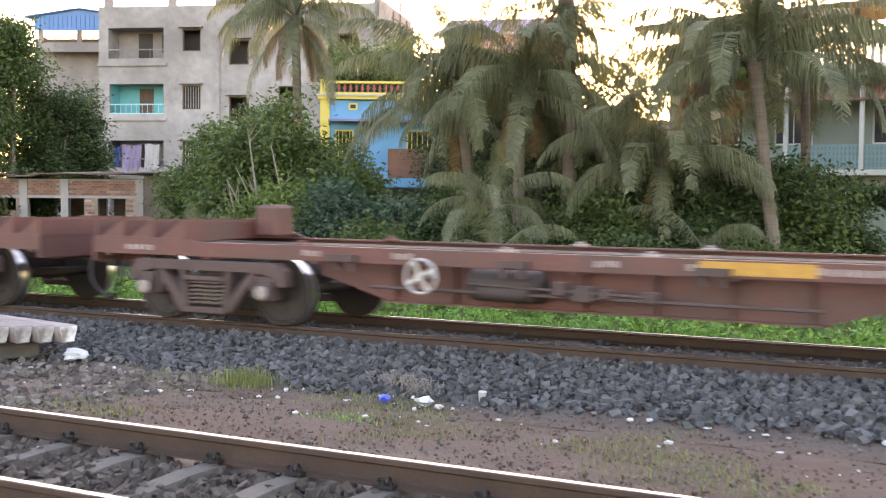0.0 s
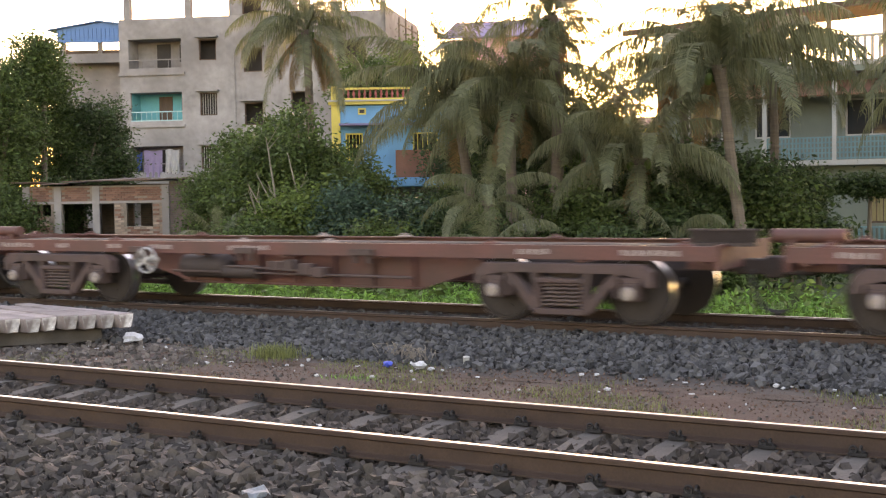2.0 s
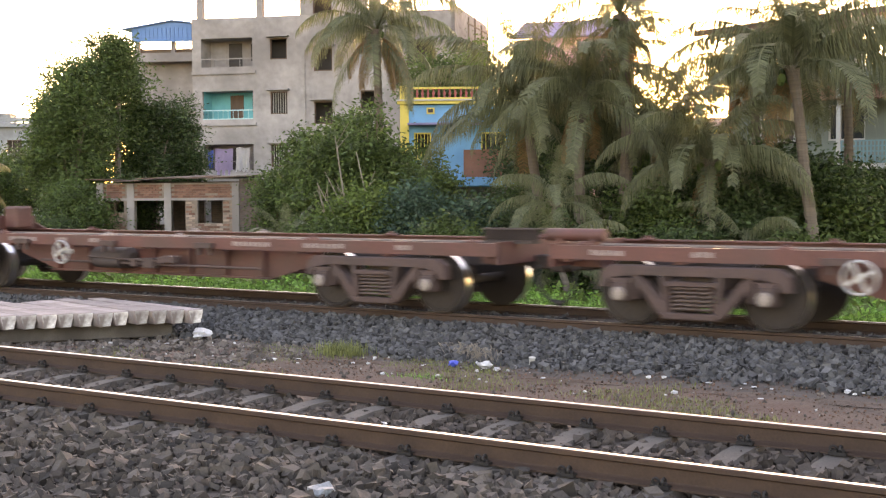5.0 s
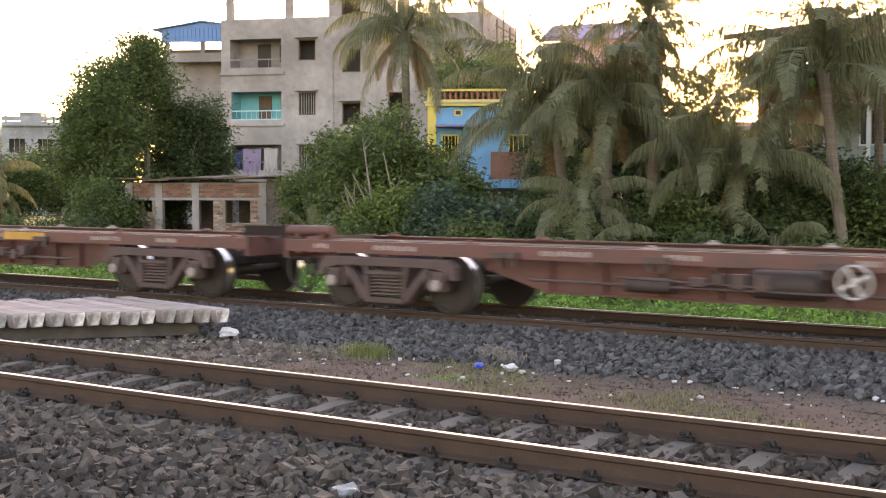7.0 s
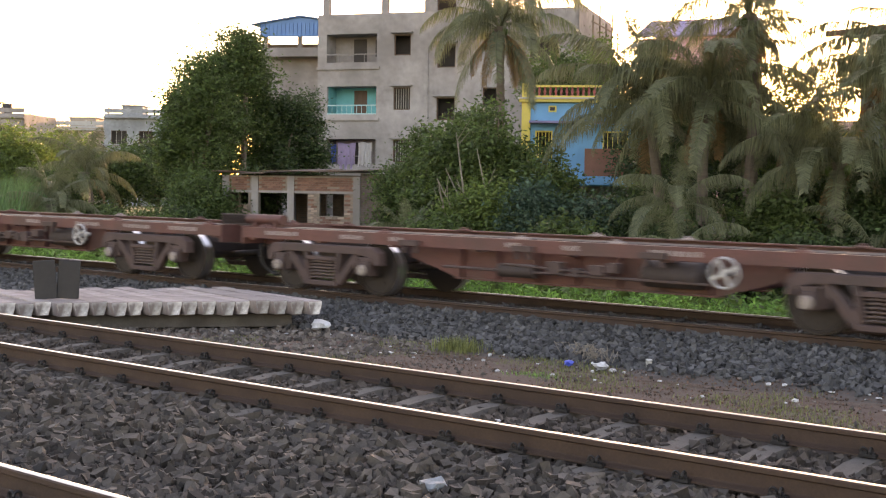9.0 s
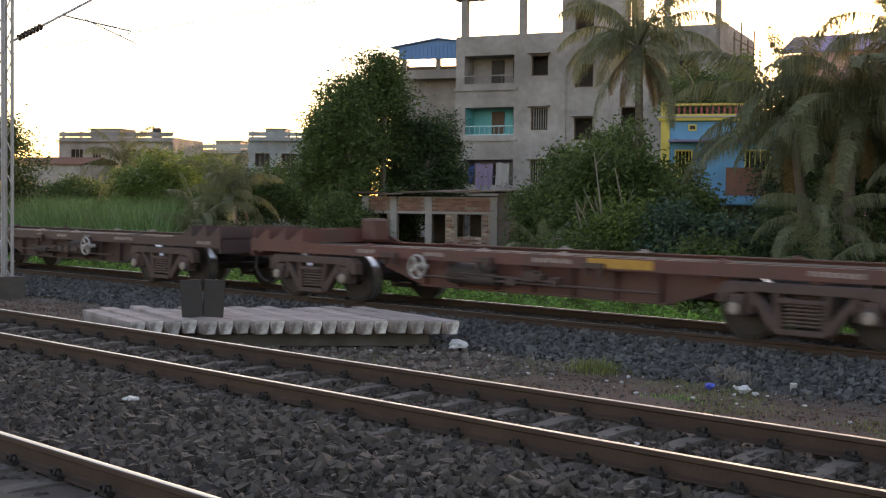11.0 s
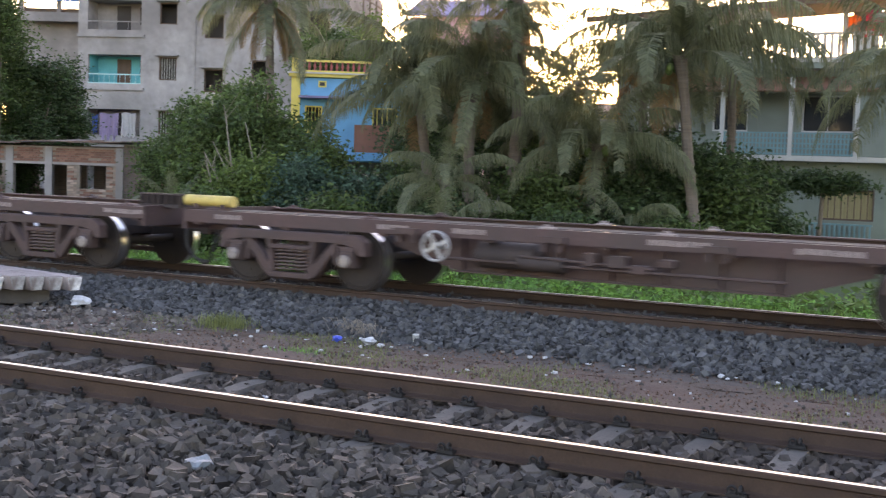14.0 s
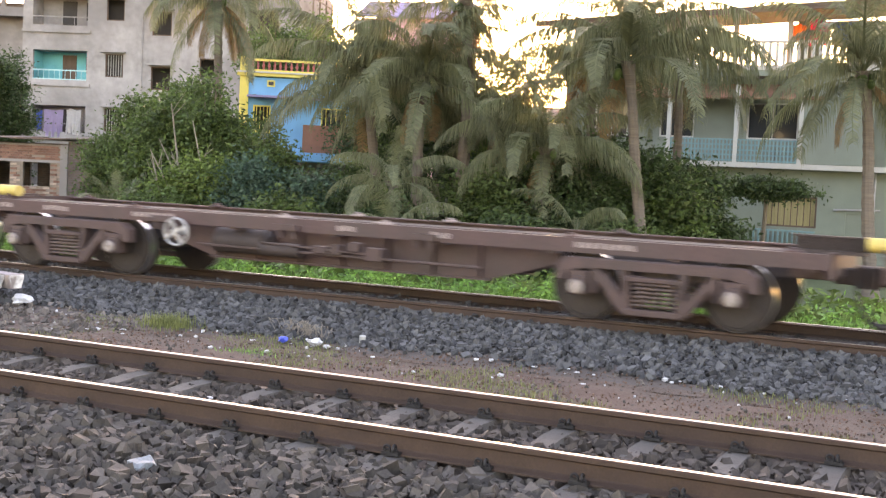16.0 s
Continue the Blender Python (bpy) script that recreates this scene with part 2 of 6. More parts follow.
    "leaf_blue": mat("bluish_leaves", (0.055, 0.11, 0.075), 0.5, var=0.3, scale=0.7, fine=4, bump=0, trans=0.3, island=0.4, spec=0.3),
    "leaf_light": mat("fresh_leaves", (0.11, 0.17, 0.045), 0.5, var=0.3, scale=0.7, fine=4, bump=0, trans=0.4, island=0.4, spec=0.3),
    "galv": mat("galvanised_steel", (0.34, 0.34, 0.35), 0.6, 0.4, var=0.2, scale=4),
    "sheet": mat("bluish_plastic_sheet", (0.21, 0.235, 0.25), 0.5, var=0.3, scale=9, fine=50, bump=0.3),
    "litter": mat("pale_plastic_litter", (0.5, 0.5, 0.5), 0.55, var=0.2, scale=12),
    "blue_litter": mat("blue_plastic_litter", (0.05, 0.10, 0.55), 0.4, var=0.2, scale=12),
    "straw": mat("dry_roots", (0.22, 0.185, 0.15), 0.9, var=0.3, scale=12),
    "lilac": mat("lilac_cloth", (0.42, 0.33, 0.50), 0.9, var=0.1, scale=4),
    "cloth": mat("white_cloth", (0.66, 0.63, 0.62), 0.9, var=0.1, scale=4),
    "red_cloth": mat("crimson_cloth", (0.55, 0.04, 0.12), 0.9, var=0.1, scale=4),
    "blue_cloth": mat("blue_cloth", (0.06, 0.12, 0.42), 0.9, var=0.1, scale=4),
    "orange_cloth": mat("orange_cloth", (0.60, 0.22, 0.08), 0.9, var=0.1, scale=4),
}
glass = mat("window_glass", (0.03, 0.035, 0.04), 0.08, var=0.1, scale=1, bump=0)
M["glass"] = glass


# ---- mesh helpers ----
def add_box(bm, cx, cy, cz, sx, sy, sz, m=None):
    """A block with its centre and sizes, turned by m about that centre."""
    mm = Matrix.Translation((cx, cy, cz)) @ (m or Matrix.Identity(4)) @ Matrix.Diagonal((sx, sy, sz, 1))
    return bmesh.ops.create_cube(bm, size=1, matrix=mm)["verts"]


def add_tube(bm, p, q, r, r2=None, seg=10):
    """A round bar from p to q."""
    p, q = Vector(p), Vector(q)
    d = q - p
    mm = Matrix.Translation((p + q) / 2) @ d.to_track_quat("Z", "Y").to_matrix().to_4x4()
    return bmesh.ops.create_cone(bm, cap_ends=True, segments=seg, radius1=r, radius2=r if r2 is None else r2, depth=d.length, matrix=mm)["verts"]


def add_prism(bm, pts, y0, y1):
    """An outline in x and z, extruded from y0 to y1."""
    a = [bm.verts.new((x, y0, z)) for x, z in pts]
    b = [bm.verts.new((x, y1, z)) for x, z in pts]
    bm.faces.new(a)
    bm.faces.new(b[::-1])
    for i in range(len(pts)):
        j = (i + 1) % len(pts)
        bm.faces.new((a[j], a[i], b[i], b[j]))


def add_ring(bm, c, r, thick, axis="Y", seg=20, side=6):
    """A torus round c."""
    vs = []
    for i in range(seg):
        a = 2 * math.pi * i / seg
        row = []
        for j in range(side):
            b = 2 * math.pi * j / side
            u, w = (r + thick * math.cos(b)) * math.cos(a), (r + thick * math.cos(b)) * math.sin(a)
            h = thick * math.sin(b)
            o = (u, h, w) if axis == "Y" else (u, w, h) if axis == "Z" else (h, u, w)
            row.append(bm.verts.new((c[0] + o[0], c[1] + o[1], c[2] + o[2])))
        vs.append(row)
    for i in range(seg):
        for j in range(side):
            bm.faces.new((vs[i][j], vs[(i + 1) % seg][j], vs[(i + 1) % seg][(j + 1) % side], vs[i][(j + 1) % side]))


def finish(bm, name, material, smooth=False, bevel=0.0):
    if bevel:
        bmesh.ops.bevel(bm, geom=bm.edges[:], offset=bevel, segments=1, affect="EDGES", clamp_overlap=True)
    bmesh.ops.recalc_face_normals(bm, faces=bm.faces)
    me = bpy.data.meshes.new(name)
    bm.to_mesh(me)
    bm.free()
    me.materials.append(M[material])
    if smooth:
        me.shade_smooth()
        me.set_sharp_from_angle(angle=radians(35))
    return me


def part(name, bm, material, parent, label="", smooth=False, bevel=0.0, at=None):
    """Links a bmesh as one mesh object under a thing or a part."""
    ob = new(name, finish(bm, name, material, smooth, bevel) if isinstance(bm, bmesh.types.BMesh) else bm)
    ob.parent = parent
    if at is not None:
        ob.matrix_local = at
    return tagged(ob, label)


def thing(name, label, category, at=None, group="", kind=""):
    ob = new(name)
    ob.empty_display_size = 0.2
    if at is not None:
        ob.matrix_world = at
    return tagged(ob, label, category, group, kind)


def solid(name, bm, material, label, category, at=None, group="", kind="", smooth=False, bevel=0.0):
    ob = new(name, finish(bm, name, material, smooth, bevel))
    if at is not None:
        ob.matrix_world = at
    return tagged(ob, label, category, group, kind)


def raw_mesh(name, verts, faces, material, smooth=False):
    """A mesh from arrays of corners and of faces with one count of corners."""
    me = bpy.data.meshes.new(name)
    verts, faces = np.asarray(verts, np.float32), np.asarray(faces, np.int32)
    me.vertices.add(len(verts))
    me.vertices.foreach_set("co", verts.ravel())
    k = faces.shape[1]
    me.loops.add(faces.size)
    me.loops.foreach_set("vertex_index", faces.ravel())
    me.polygons.add(len(faces))
    me.polygons.foreach_set("loop_start", np.arange(0, faces.size, k, dtype=np.int32))
    me.polygons.foreach_set("use_smooth", np.full(len(faces), smooth))
    me.update(calc_edges=True)
    me.materials.append(M[material])
    return me


# ---- the ground: one sheet, with ballast beds, a cess between the tracks and a lower plain behind ----
PROFILE = [(-400.0, -0.5), (-6.0, -0.45), (0.2, -0.40), (1.2, -0.26), (2.3, -0.20), (4.4, -0.20), (5.4, -0.27), (6.7, -0.22), (7.2, -0.24), (9.3, -0.24), (10.1, -0.36),
           (10.9, -0.50), (13.2, -0.56), (14.2, -0.52), (15.5, -0.40), (16.0, -0.36), (18.75, -0.36), (19.5, -0.50), (21.0, -0.75), (26.0, -0.92), (700.0, -1.0)]


def ground_z(y):
    return np.interp(y, [p[0] for p in PROFILE], [p[1] for p in PROFILE])


def build_ground():
    xs = np.concatenate([np.linspace(-900, -60, 22), np.arange(-58, 20, 0.5), np.linspace(22, 500, 20)])
    ys = np.unique(np.concatenate([np.linspace(-400, -8, 12), np.arange(-6, 24, 0.3), np.arange(24, 60, 1.5), np.linspace(62, 900, 24), [p[0] for p in PROFILE[1:-1]]]))
    gx, gy = np.meshgrid(xs, ys, indexing="ij")
    rng = np.random.default_rng(3)
    gz = ground_z(gy) + rng.normal(0, 0.012, gx.shape) * ((gy > -7) & (gy < 24) & (gx > -60) & (gx < 22))
    v = np.stack([gx, gy, gz], -1).reshape(-1, 3)
    ny = len(ys)
    i, j = np.meshgrid(np.arange(len(xs) - 1), np.arange(ny - 1), indexing="ij")
    a = (i * ny + j).ravel()
    me = raw_mesh("ground", v, np.stack([a, a + ny, a + ny + 1, a + 1], -1), "earth", True)
    me.materials.append(M["field"])
    me.materials.append(M["brown_ballast"])
    cy = (ys[:-1] + ys[1:]) / 2
    sel = np.where(cy > 19.0, 1, np.where((cy > 13.6) & (cy < 19) | (cy > -1) & (cy < 10.2), 2, 0))
    me.polygons.foreach_set("material_index", np.tile(sel, len(xs) - 1).astype(np.int32))
    tagged(new("ground", me), "brown earth and gravel between railway tracks, green plain beyond", "ground", kind="structure")


def stones(name, label, n, xr, yr, size, material, seed, lift=0.0, density=None, rough=0.02):
    """Loose angular stones, laid on the ground's profile."""
    rng = np.random.default_rng(seed)
    x, y = rng.uniform(*xr, n), rng.uniform(*yr, n)
    if density:
        keep = density(x, y, rng)
        x, y = x[keep], y[keep]
    n = len(x)
    base = np.array([(a, b, c) for a in (-1, 1) for b in (-1, 1) for c in (-1, 1)], float)
    v = base[None] * rng.uniform(0.35, 1.0, (n, 8, 3))
    s = (size[0] + (size[1] - size[0]) * rng.uniform(0, 1, (n, 1, 1)) ** 1.7) * 0.52 * rng.uniform(0.65, 1.25, (n, 1, 3))
    v = v * s
    ang = rng.uniform(0, 2 * np.pi, (3, n))
    for ax in range(3):
        c, si = np.cos(ang[ax])[:, None], np.sin(ang[ax])[:, None]
        p, q = (ax + 1) % 3, (ax + 2) % 3
        vp, vq = v[..., p].copy(), v[..., q].copy()
        v[..., p], v[..., q] = vp * c - vq * si, vp * si + vq * c
    z = ground_z(y) + lift + rng.uniform(-0.6, 1.0, n) * rough
    v += np.stack([x, y, z], -1)[:, None]
    quads = np.array([(0, 1, 3, 2), (4, 6, 7, 5), (0, 4, 5, 1), (2, 3, 7, 6), (0, 2, 6, 4), (1, 5, 7, 3)])
    f = (np.arange(n)[:, None, None] * 8 + quads[None]).reshape(-1, 4)
    tagged(new(name, raw_mesh(name, v.reshape(-1, 3), f, material)), label, "gravel", kind="stuff")


# ---- tracks ----
RAIL_OUT = [(-0.075, -0.172), (0.075, -0.172), (0.075, -0.160), (0.02, -0.145), (0.009, -0.135), (0.009, -0.050), (0.036, -0.036), (0.036, -0.008),
            (0.028, 0.0), (-0.028, 0.0), (-0.036, -0.008), (-0.036, -0.036), (-0.009, -0.050), (-0.009, -0.135), (-0.02, -0.145), (-0.075, -0.160)]


def rail(y, z, label, cant, worn_side):
    ob = thing("rail", label, "rail", pose(0, y, z), group="rails of the tracks")
    bm = bmesh.new()
    a = [bm.verts.new((X0, p, q)) for p, q in RAIL_OUT]
    b = [bm.verts.new((X1, p, q)) for p, q in RAIL_OUT]
    for i in range(len(a)):
        j = (i + 1) % len(a)
        bm.faces.new((a[i], a[j], b[j], b[i]))
    part("rail_body", bm, "rail", ob)
    bm = bmesh.new()
    # worn bright crown and gauge corner, on the side of the track's middle
    worn = [(0.027, 0.001), (0.012, 0.004), (-0.008, 0.0045), (-0.021, 0.002), (-0.028, -0.002), (-0.02, -0.006), (0.02, -0.006)]
    if worn_side:
        worn = [(0.027, 0.001), (0.004, 0.0045), (-0.012, 0.003), (-0.024, -0.002), (-0.035, -0.009), (-0.0385, -0.018), (-0.03, -0.022), (0.02, -0.006)]
    rows = [[bm.verts.new((x, -cant * p, q)) for p, q in worn] for x in (X0, X1)]
    for i in range(len(worn)):
        j = (i + 1) % len(worn)
        bm.faces.new((rows[0][i], rows[1][i], rows[1][j], rows[0][j]))
    bm.faces.new(rows[0])
    bm.faces.new(rows[1][::-1])
    part("running_surface", bm, "shine", ob, "polished bright running surface", True)


def sleeper_mesh():
    bm = bmesh.new()
    prof = [(-0.135, -0.21), (0.135, -0.21), (0.085, 0.0), (-0.085, 0.0)]
    ysec = [(-1.33, 0.0), (-0.45, 0.0), (0.0, -0.035), (0.45, 0.0), (1.33, 0.0)]
    rows = [[bm.verts.new((x, y, z + (dz if z == 0.0 else 0))) for x, z in prof] for y, dz in ysec]
    for r, s in zip(rows, rows[1:]):
        for i in range(4):
            j = (i + 1) % 4
            bm.faces.new((r[i], r[j], s[j], s[i]))
    bm.faces.new(rows[0][::-1])
    bm.faces.new(rows[-1])
    return finish(bm, "sleeper", "concrete")


def clip_mesh():
    bm = bmesh.new()
    add_box(bm, 0, 0, 0.01, 0.13, 0.055, 0.024)
    add_ring(bm, (-0.02, 0.0, 0.042), 0.026, 0.010, "X", 10, 5)
    add_ring(bm, (0.03, 0.01, 0.04), 0.025, 0.010, "Y", 10, 5)
    add_tube(bm, (-0.05, 0.0, 0.025), (0.06, 0.0, 0.032), 0.012, seg=6)
    return finish(bm, "clip", "clip")


def build_track(y, z, x_from, x_to, pitch, clips, gauge=GAUGE):
    me = sleeper_mesh()
    cm = clip_mesh()
    first = new("sleeper", me)
    first.matrix_world = pose(x_from, y + gauge / 2, z - 0.178)
    tagged(first, "grey concrete railway sleeper bedded in ballast", "sleeper", "sleepers of the tracks")
    if clips:
        for s in (-1, 1):
            for e in (-1, 1):
                part("rail_clip", cm, "clip", first, at=pose(0, s * gauge / 2 + e * 0.085, 0.012, 0, 0, 0 if e > 0 else 180))
    rng = random.Random(int(y * 10))
    k = 1
    while x_from + k * pitch < x_to:
        copy_thing(first, pose(x_from + k * pitch + rng.uniform(-0.02, 0.02), y + gauge / 2 + rng.uniform(-0.01, 0.01), z - 0.178 + rng.uniform(-0.004, 0.004), 0, 0, rng.uniform(-0.8, 0.8)))
        k += 1


build_ground()
for yy, zz, what in ((FRONT_Y, 0, "front"), (NEAR_Y, 0, "middle"), (FAR_Y, FAR_Z, "far")):
    for k in (0, 1):
        rail(yy + k * (FAR_GAUGE if what == "far" else GAUGE), zz, "rust-brown steel rail with a bright worn top", 1 if k == 0 else -1, what == "far")
build_track(FRONT_Y, 0, -30, 4, 0.67, True)
build_track(NEAR_Y, 0, -42, 8, 0.67, True)
build_track(FAR_Y, FAR_Z, -60, 8, 0.67, False, FAR_GAUGE)

# ---- the train: flat container wagons ----
WHEEL_R, AXLE, WIDE = 0.48, 1.05, 1.17


def wheel_meshes():
    """Meshes of a wheelset (two wheels on an axle), and of its bright treads."""
    bm = bmesh.new()
    add_tube(bm, (0, -0.98, 0), (0, 0.98, 0), 0.075, seg=12)
    for s in (-1, 1):
        add_tube(bm, (0, s * 0.74, 0), (0, s * 0.897, 0), WHEEL_R - 0.006, seg=40)
        add_tube(bm, (0, s * 0.715, 0), (0, s * 0.742, 0), WHEEL_R + 0.028, seg=40)
        add_tube(bm, (0, s * 0.89, 0), (0, s * 0.96, 0), 0.13, seg=16)
        add_ring(bm, (0, s * 0.898, 0), WHEEL_R - 0.055, 0.02, "Y", 40, 6)
        for a in range(5):
            c, d = math.cos(a * 1.2566), math.sin(a * 1.2566)
            add_tube(bm, (0.27 * c, s * 0.87, 0.27 * d), (0.27 * c, s * 0.905, 0.27 * d), 0.035, seg=8)
    body = finish(bm, "wheelset", "wheel", True)
    bm = bmesh.new()
    for s in (-1, 1):
        vs = bmesh.ops.create_cone(bm, cap_ends=False, segments=40, radius1=WHEEL_R, radius2=WHEEL_R, depth=0.15,
                                   matrix=Matrix.Translation((0, s * 0.82, 0)) @ Matrix.Rotation(radians(90), 4, "X"))
    return body, finish(bm, "tread", "tread", True)


def side_frame_mesh():
    """A cast bogie side frame: arched top bar, sloping ties, spring seat and axle jaws."""
    bm = bmesh.new()
    y0, y1 = -0.09, 0.09
    top = [(-1.38, 0.56), (-1.36, 0.78), (-1.22, 0.88), (1.22, 0.88), (1.36, 0.78), (1.38, 0.56), (1.25, 0.56), (1.22, 0.70), (0.9, 0.745), (-0.9, 0.745), (-1.22, 0.70), (-1.25, 0.56)]
    add_prism(bm, top, y0, y1)
    for s in (-1, 1):
        add_prism(bm, [(s * 0.94, 0.76), (s * 0.78, 0.76), (s * 0.30, 0.26), (s * 0.34, 0.16), (s * 0.46, 0.18)], y0 * 0.8, y1 * 0.8)
        add_prism(bm, [(s * 0.47, 0.76), (s * 0.36, 0.76), (s * 0.30, 0.20), (s * 0.38, 0.20)], y0 * 0.9, y1 * 0.9)
        add_prism(bm, [(s * 0.86, 0.72), (s * 0.78, 0.72), (s * 0.80, 0.40), (s * 0.87, 0.40)], y0 * 0.9, y1 * 0.9)
        add_prism(bm, [(s * 1.05 - 0.16, 0.70), (s * 1.05 + 0.16, 0.70), (s * 1.05 + 0.13, 0.60), (s * 1.05 - 0.13, 0.60)], y0, y1)
    add_prism(bm, [(-0.40, 0.15), (0.40, 0.15), (0.38, 0.24), (-0.38, 0.24)], y0 * 1.3, y1 * 1.3)
    add_prism(bm, [(-0.36, 0.60), (0.36, 0.60), (0.36, 0.67), (-0.36, 0.67)], y0 * 1.2, y1 * 1.2)
    return finish(bm, "side_frame", "bogie", False, 0.012)


def spring_mesh():
    """A coil spring, wound as one tube."""
    n, side, turns = 72, 5, 6
    v, f = [], []
    for i in range(n + 1):
        a = 2 * math.pi * turns * i / n
        c = Vector((0.085 * math.cos(a), 0.085 * math.sin(a), 0.25 + 0.34 * i / n))
        out = Vector((math.cos(a), math.sin(a), 0))
        for j in range(side):
            b = 2 * math.pi * j / side
            v.append(tuple(c + out * 0.02 * math.cos(b) + Vector((0, 0, 0.02 * math.sin(b)))))
    for i in range(n):
        for j in range(side):
            k = (j + 1) % side
            f.append((i * side + j, i * side + k, (i + 1) * side + k, (i + 1) * side + j))
    return raw_mesh("coil_spring", v, f, "spring", True)


def axle_box_mesh():
    bm = bmesh.new()
    add_box(bm, 0, -0.01, 0.02, 0.27, 0.2, 0.26)
    add_tube(bm, (0, -0.10, 0), (0, -0.15, 0), 0.125, 0.115, 18)
    return finish(bm, "axle_box", "bogie", False, 0.012)


def cap_mesh():
    bm = bmesh.new()
    add_tube(bm, (0, -0.15, 0), (0, -0.175, 0), 0.10, 0.085, 16)
    for a in range(3):
        c, d = math.cos(a * 2.094 + 0.5), math.sin(a * 2.094 + 0.5)
        add_tube(bm, (0.06 * c, -0.17, 0.06 * d), (0.06 * c, -0.195, 0.06 * d), 0.02, seg=6)
    return finish(bm, "bearing_cap", "cap", True)


def bolster_mesh():
    bm = bmesh.new()
    add_box(bm, 0, 0, 0.62, 0.42, 2.1, 0.24)
    add_box(bm, 0, 0, 0.80, 0.5, 0.6, 0.12)
    for s in (-1, 1):
        add_tube(bm, (s * 0.52, -0.8, 0.42), (s * 0.52, 0.8, 0.42), 0.05, seg=8)
        for e in (-1, 1):
            add_box(bm, s * 0.545, e * 0.81, 0.46, 0.06, 0.1, 0.34)
    return finish(bm, "bolster", "under", False, 0.01)


def build_bogie(wagon, x, me):
    bogie = new("bogie")
    bogie.parent = wagon
    bogie.location = (x, 0, 0)
    tagged(bogie, "two-axle cast steel bogie")
    for s in (-1, 1):
        part("side_frame", me["frame"], "", bogie, at=pose(0, s * 1.13, 0, 0, 0, 0 if s < 0 else 180))
        for k in (-1, 0, 1):
            part("coil_spring", me["spring"], "", bogie, at=pose(k * 0.19, s * 1.13, 0))
        for k in (-1, 1):
            part("axle_box", me["box"], "", bogie, at=pose(k * AXLE, s * 1.13, WHEEL_R, 0, 0, 0 if s < 0 else 180))
            part("bearing_cap", me["cap"], "", bogie, "worn pale grey bearing cap", at=pose(k * AXLE, s * 1.13, WHEEL_R, 0, 0, 0 if s < 0 else 180))
    part("bolster", me["bolster"], "", bogie)
    for k in (-1, 1):
        w = part("wheelset", me["wheel"], "", bogie, "dark steel wheelset", at=pose(k * AXLE, 0, WHEEL_R))
        w["axle"] = k
    return bogie


def join_tread(body, tread):
    """One wheelset mesh with two materials: the dark wheel and its bright tread."""
    bm = bmesh.new()
    bm.from_mesh(body)
    n = len(bm.faces)
    bm.from_mesh(tread)
    bm.faces.ensure_lookup_table()
    for f in bm.faces[n:]:
        f.material_index = 1
        f.smooth = True
    me = bpy.data.meshes.new("wheelset")
    bm.to_mesh(me)
    bm.free()
    me.materials.append(M["wheel"])
    me.materials.append(M["tread"])
    return me


def hose_mesh():
    """A looped hose, one bent tube."""
    v, f = [], []
    n, side = 18, 7
    for i in range(n + 1):
        a = math.pi + i * math.pi / n
        c = Vector((0.34 * math.cos(a), 0.06 * math.sin(3 * a), 0.78 + 0.6 * math.sin(a)))
        r = 0.045 if i in (8, 9, 10) else 0.028
        out = Vector((math.cos(a), 0, math.sin(a)))
        for j in range(side):
            b = 2 * math.pi * j / side
            v.append(tuple(c + out * r * math.cos(b) + Vector((0, r * math.sin(b), 0))))
    for i in range(n):
        for j in range(side):
            k = (j + 1) % side
            f.append((i * side + j, i * side + k, (i + 1) * side + k, (i + 1) * side + j))
    return raw_mesh("brake_hose", v, f, "rubber", True)


def wheel_hand_mesh():
    bm = bmesh.new()
    add_ring(bm, (0, 0, 0), 0.25, 0.022, "Y", 32, 8)
    add_tube(bm, (0, -0.06, 0), (0, 0.22, 0), 0.055, seg=12)
    for a in range(4):
        c, d = math.cos(a * math.pi / 2 + 0.5), math.sin(a * math.pi / 2 + 0.5)
        add_box(bm, 0.14 * c, 0, 0.14 * d, 0.22, 0.03, 0.05, Matrix.Rotation(-(a * math.pi / 2 + 0.5), 4, "Y"))
    return finish(bm, "brake_wheel", "alu", True)


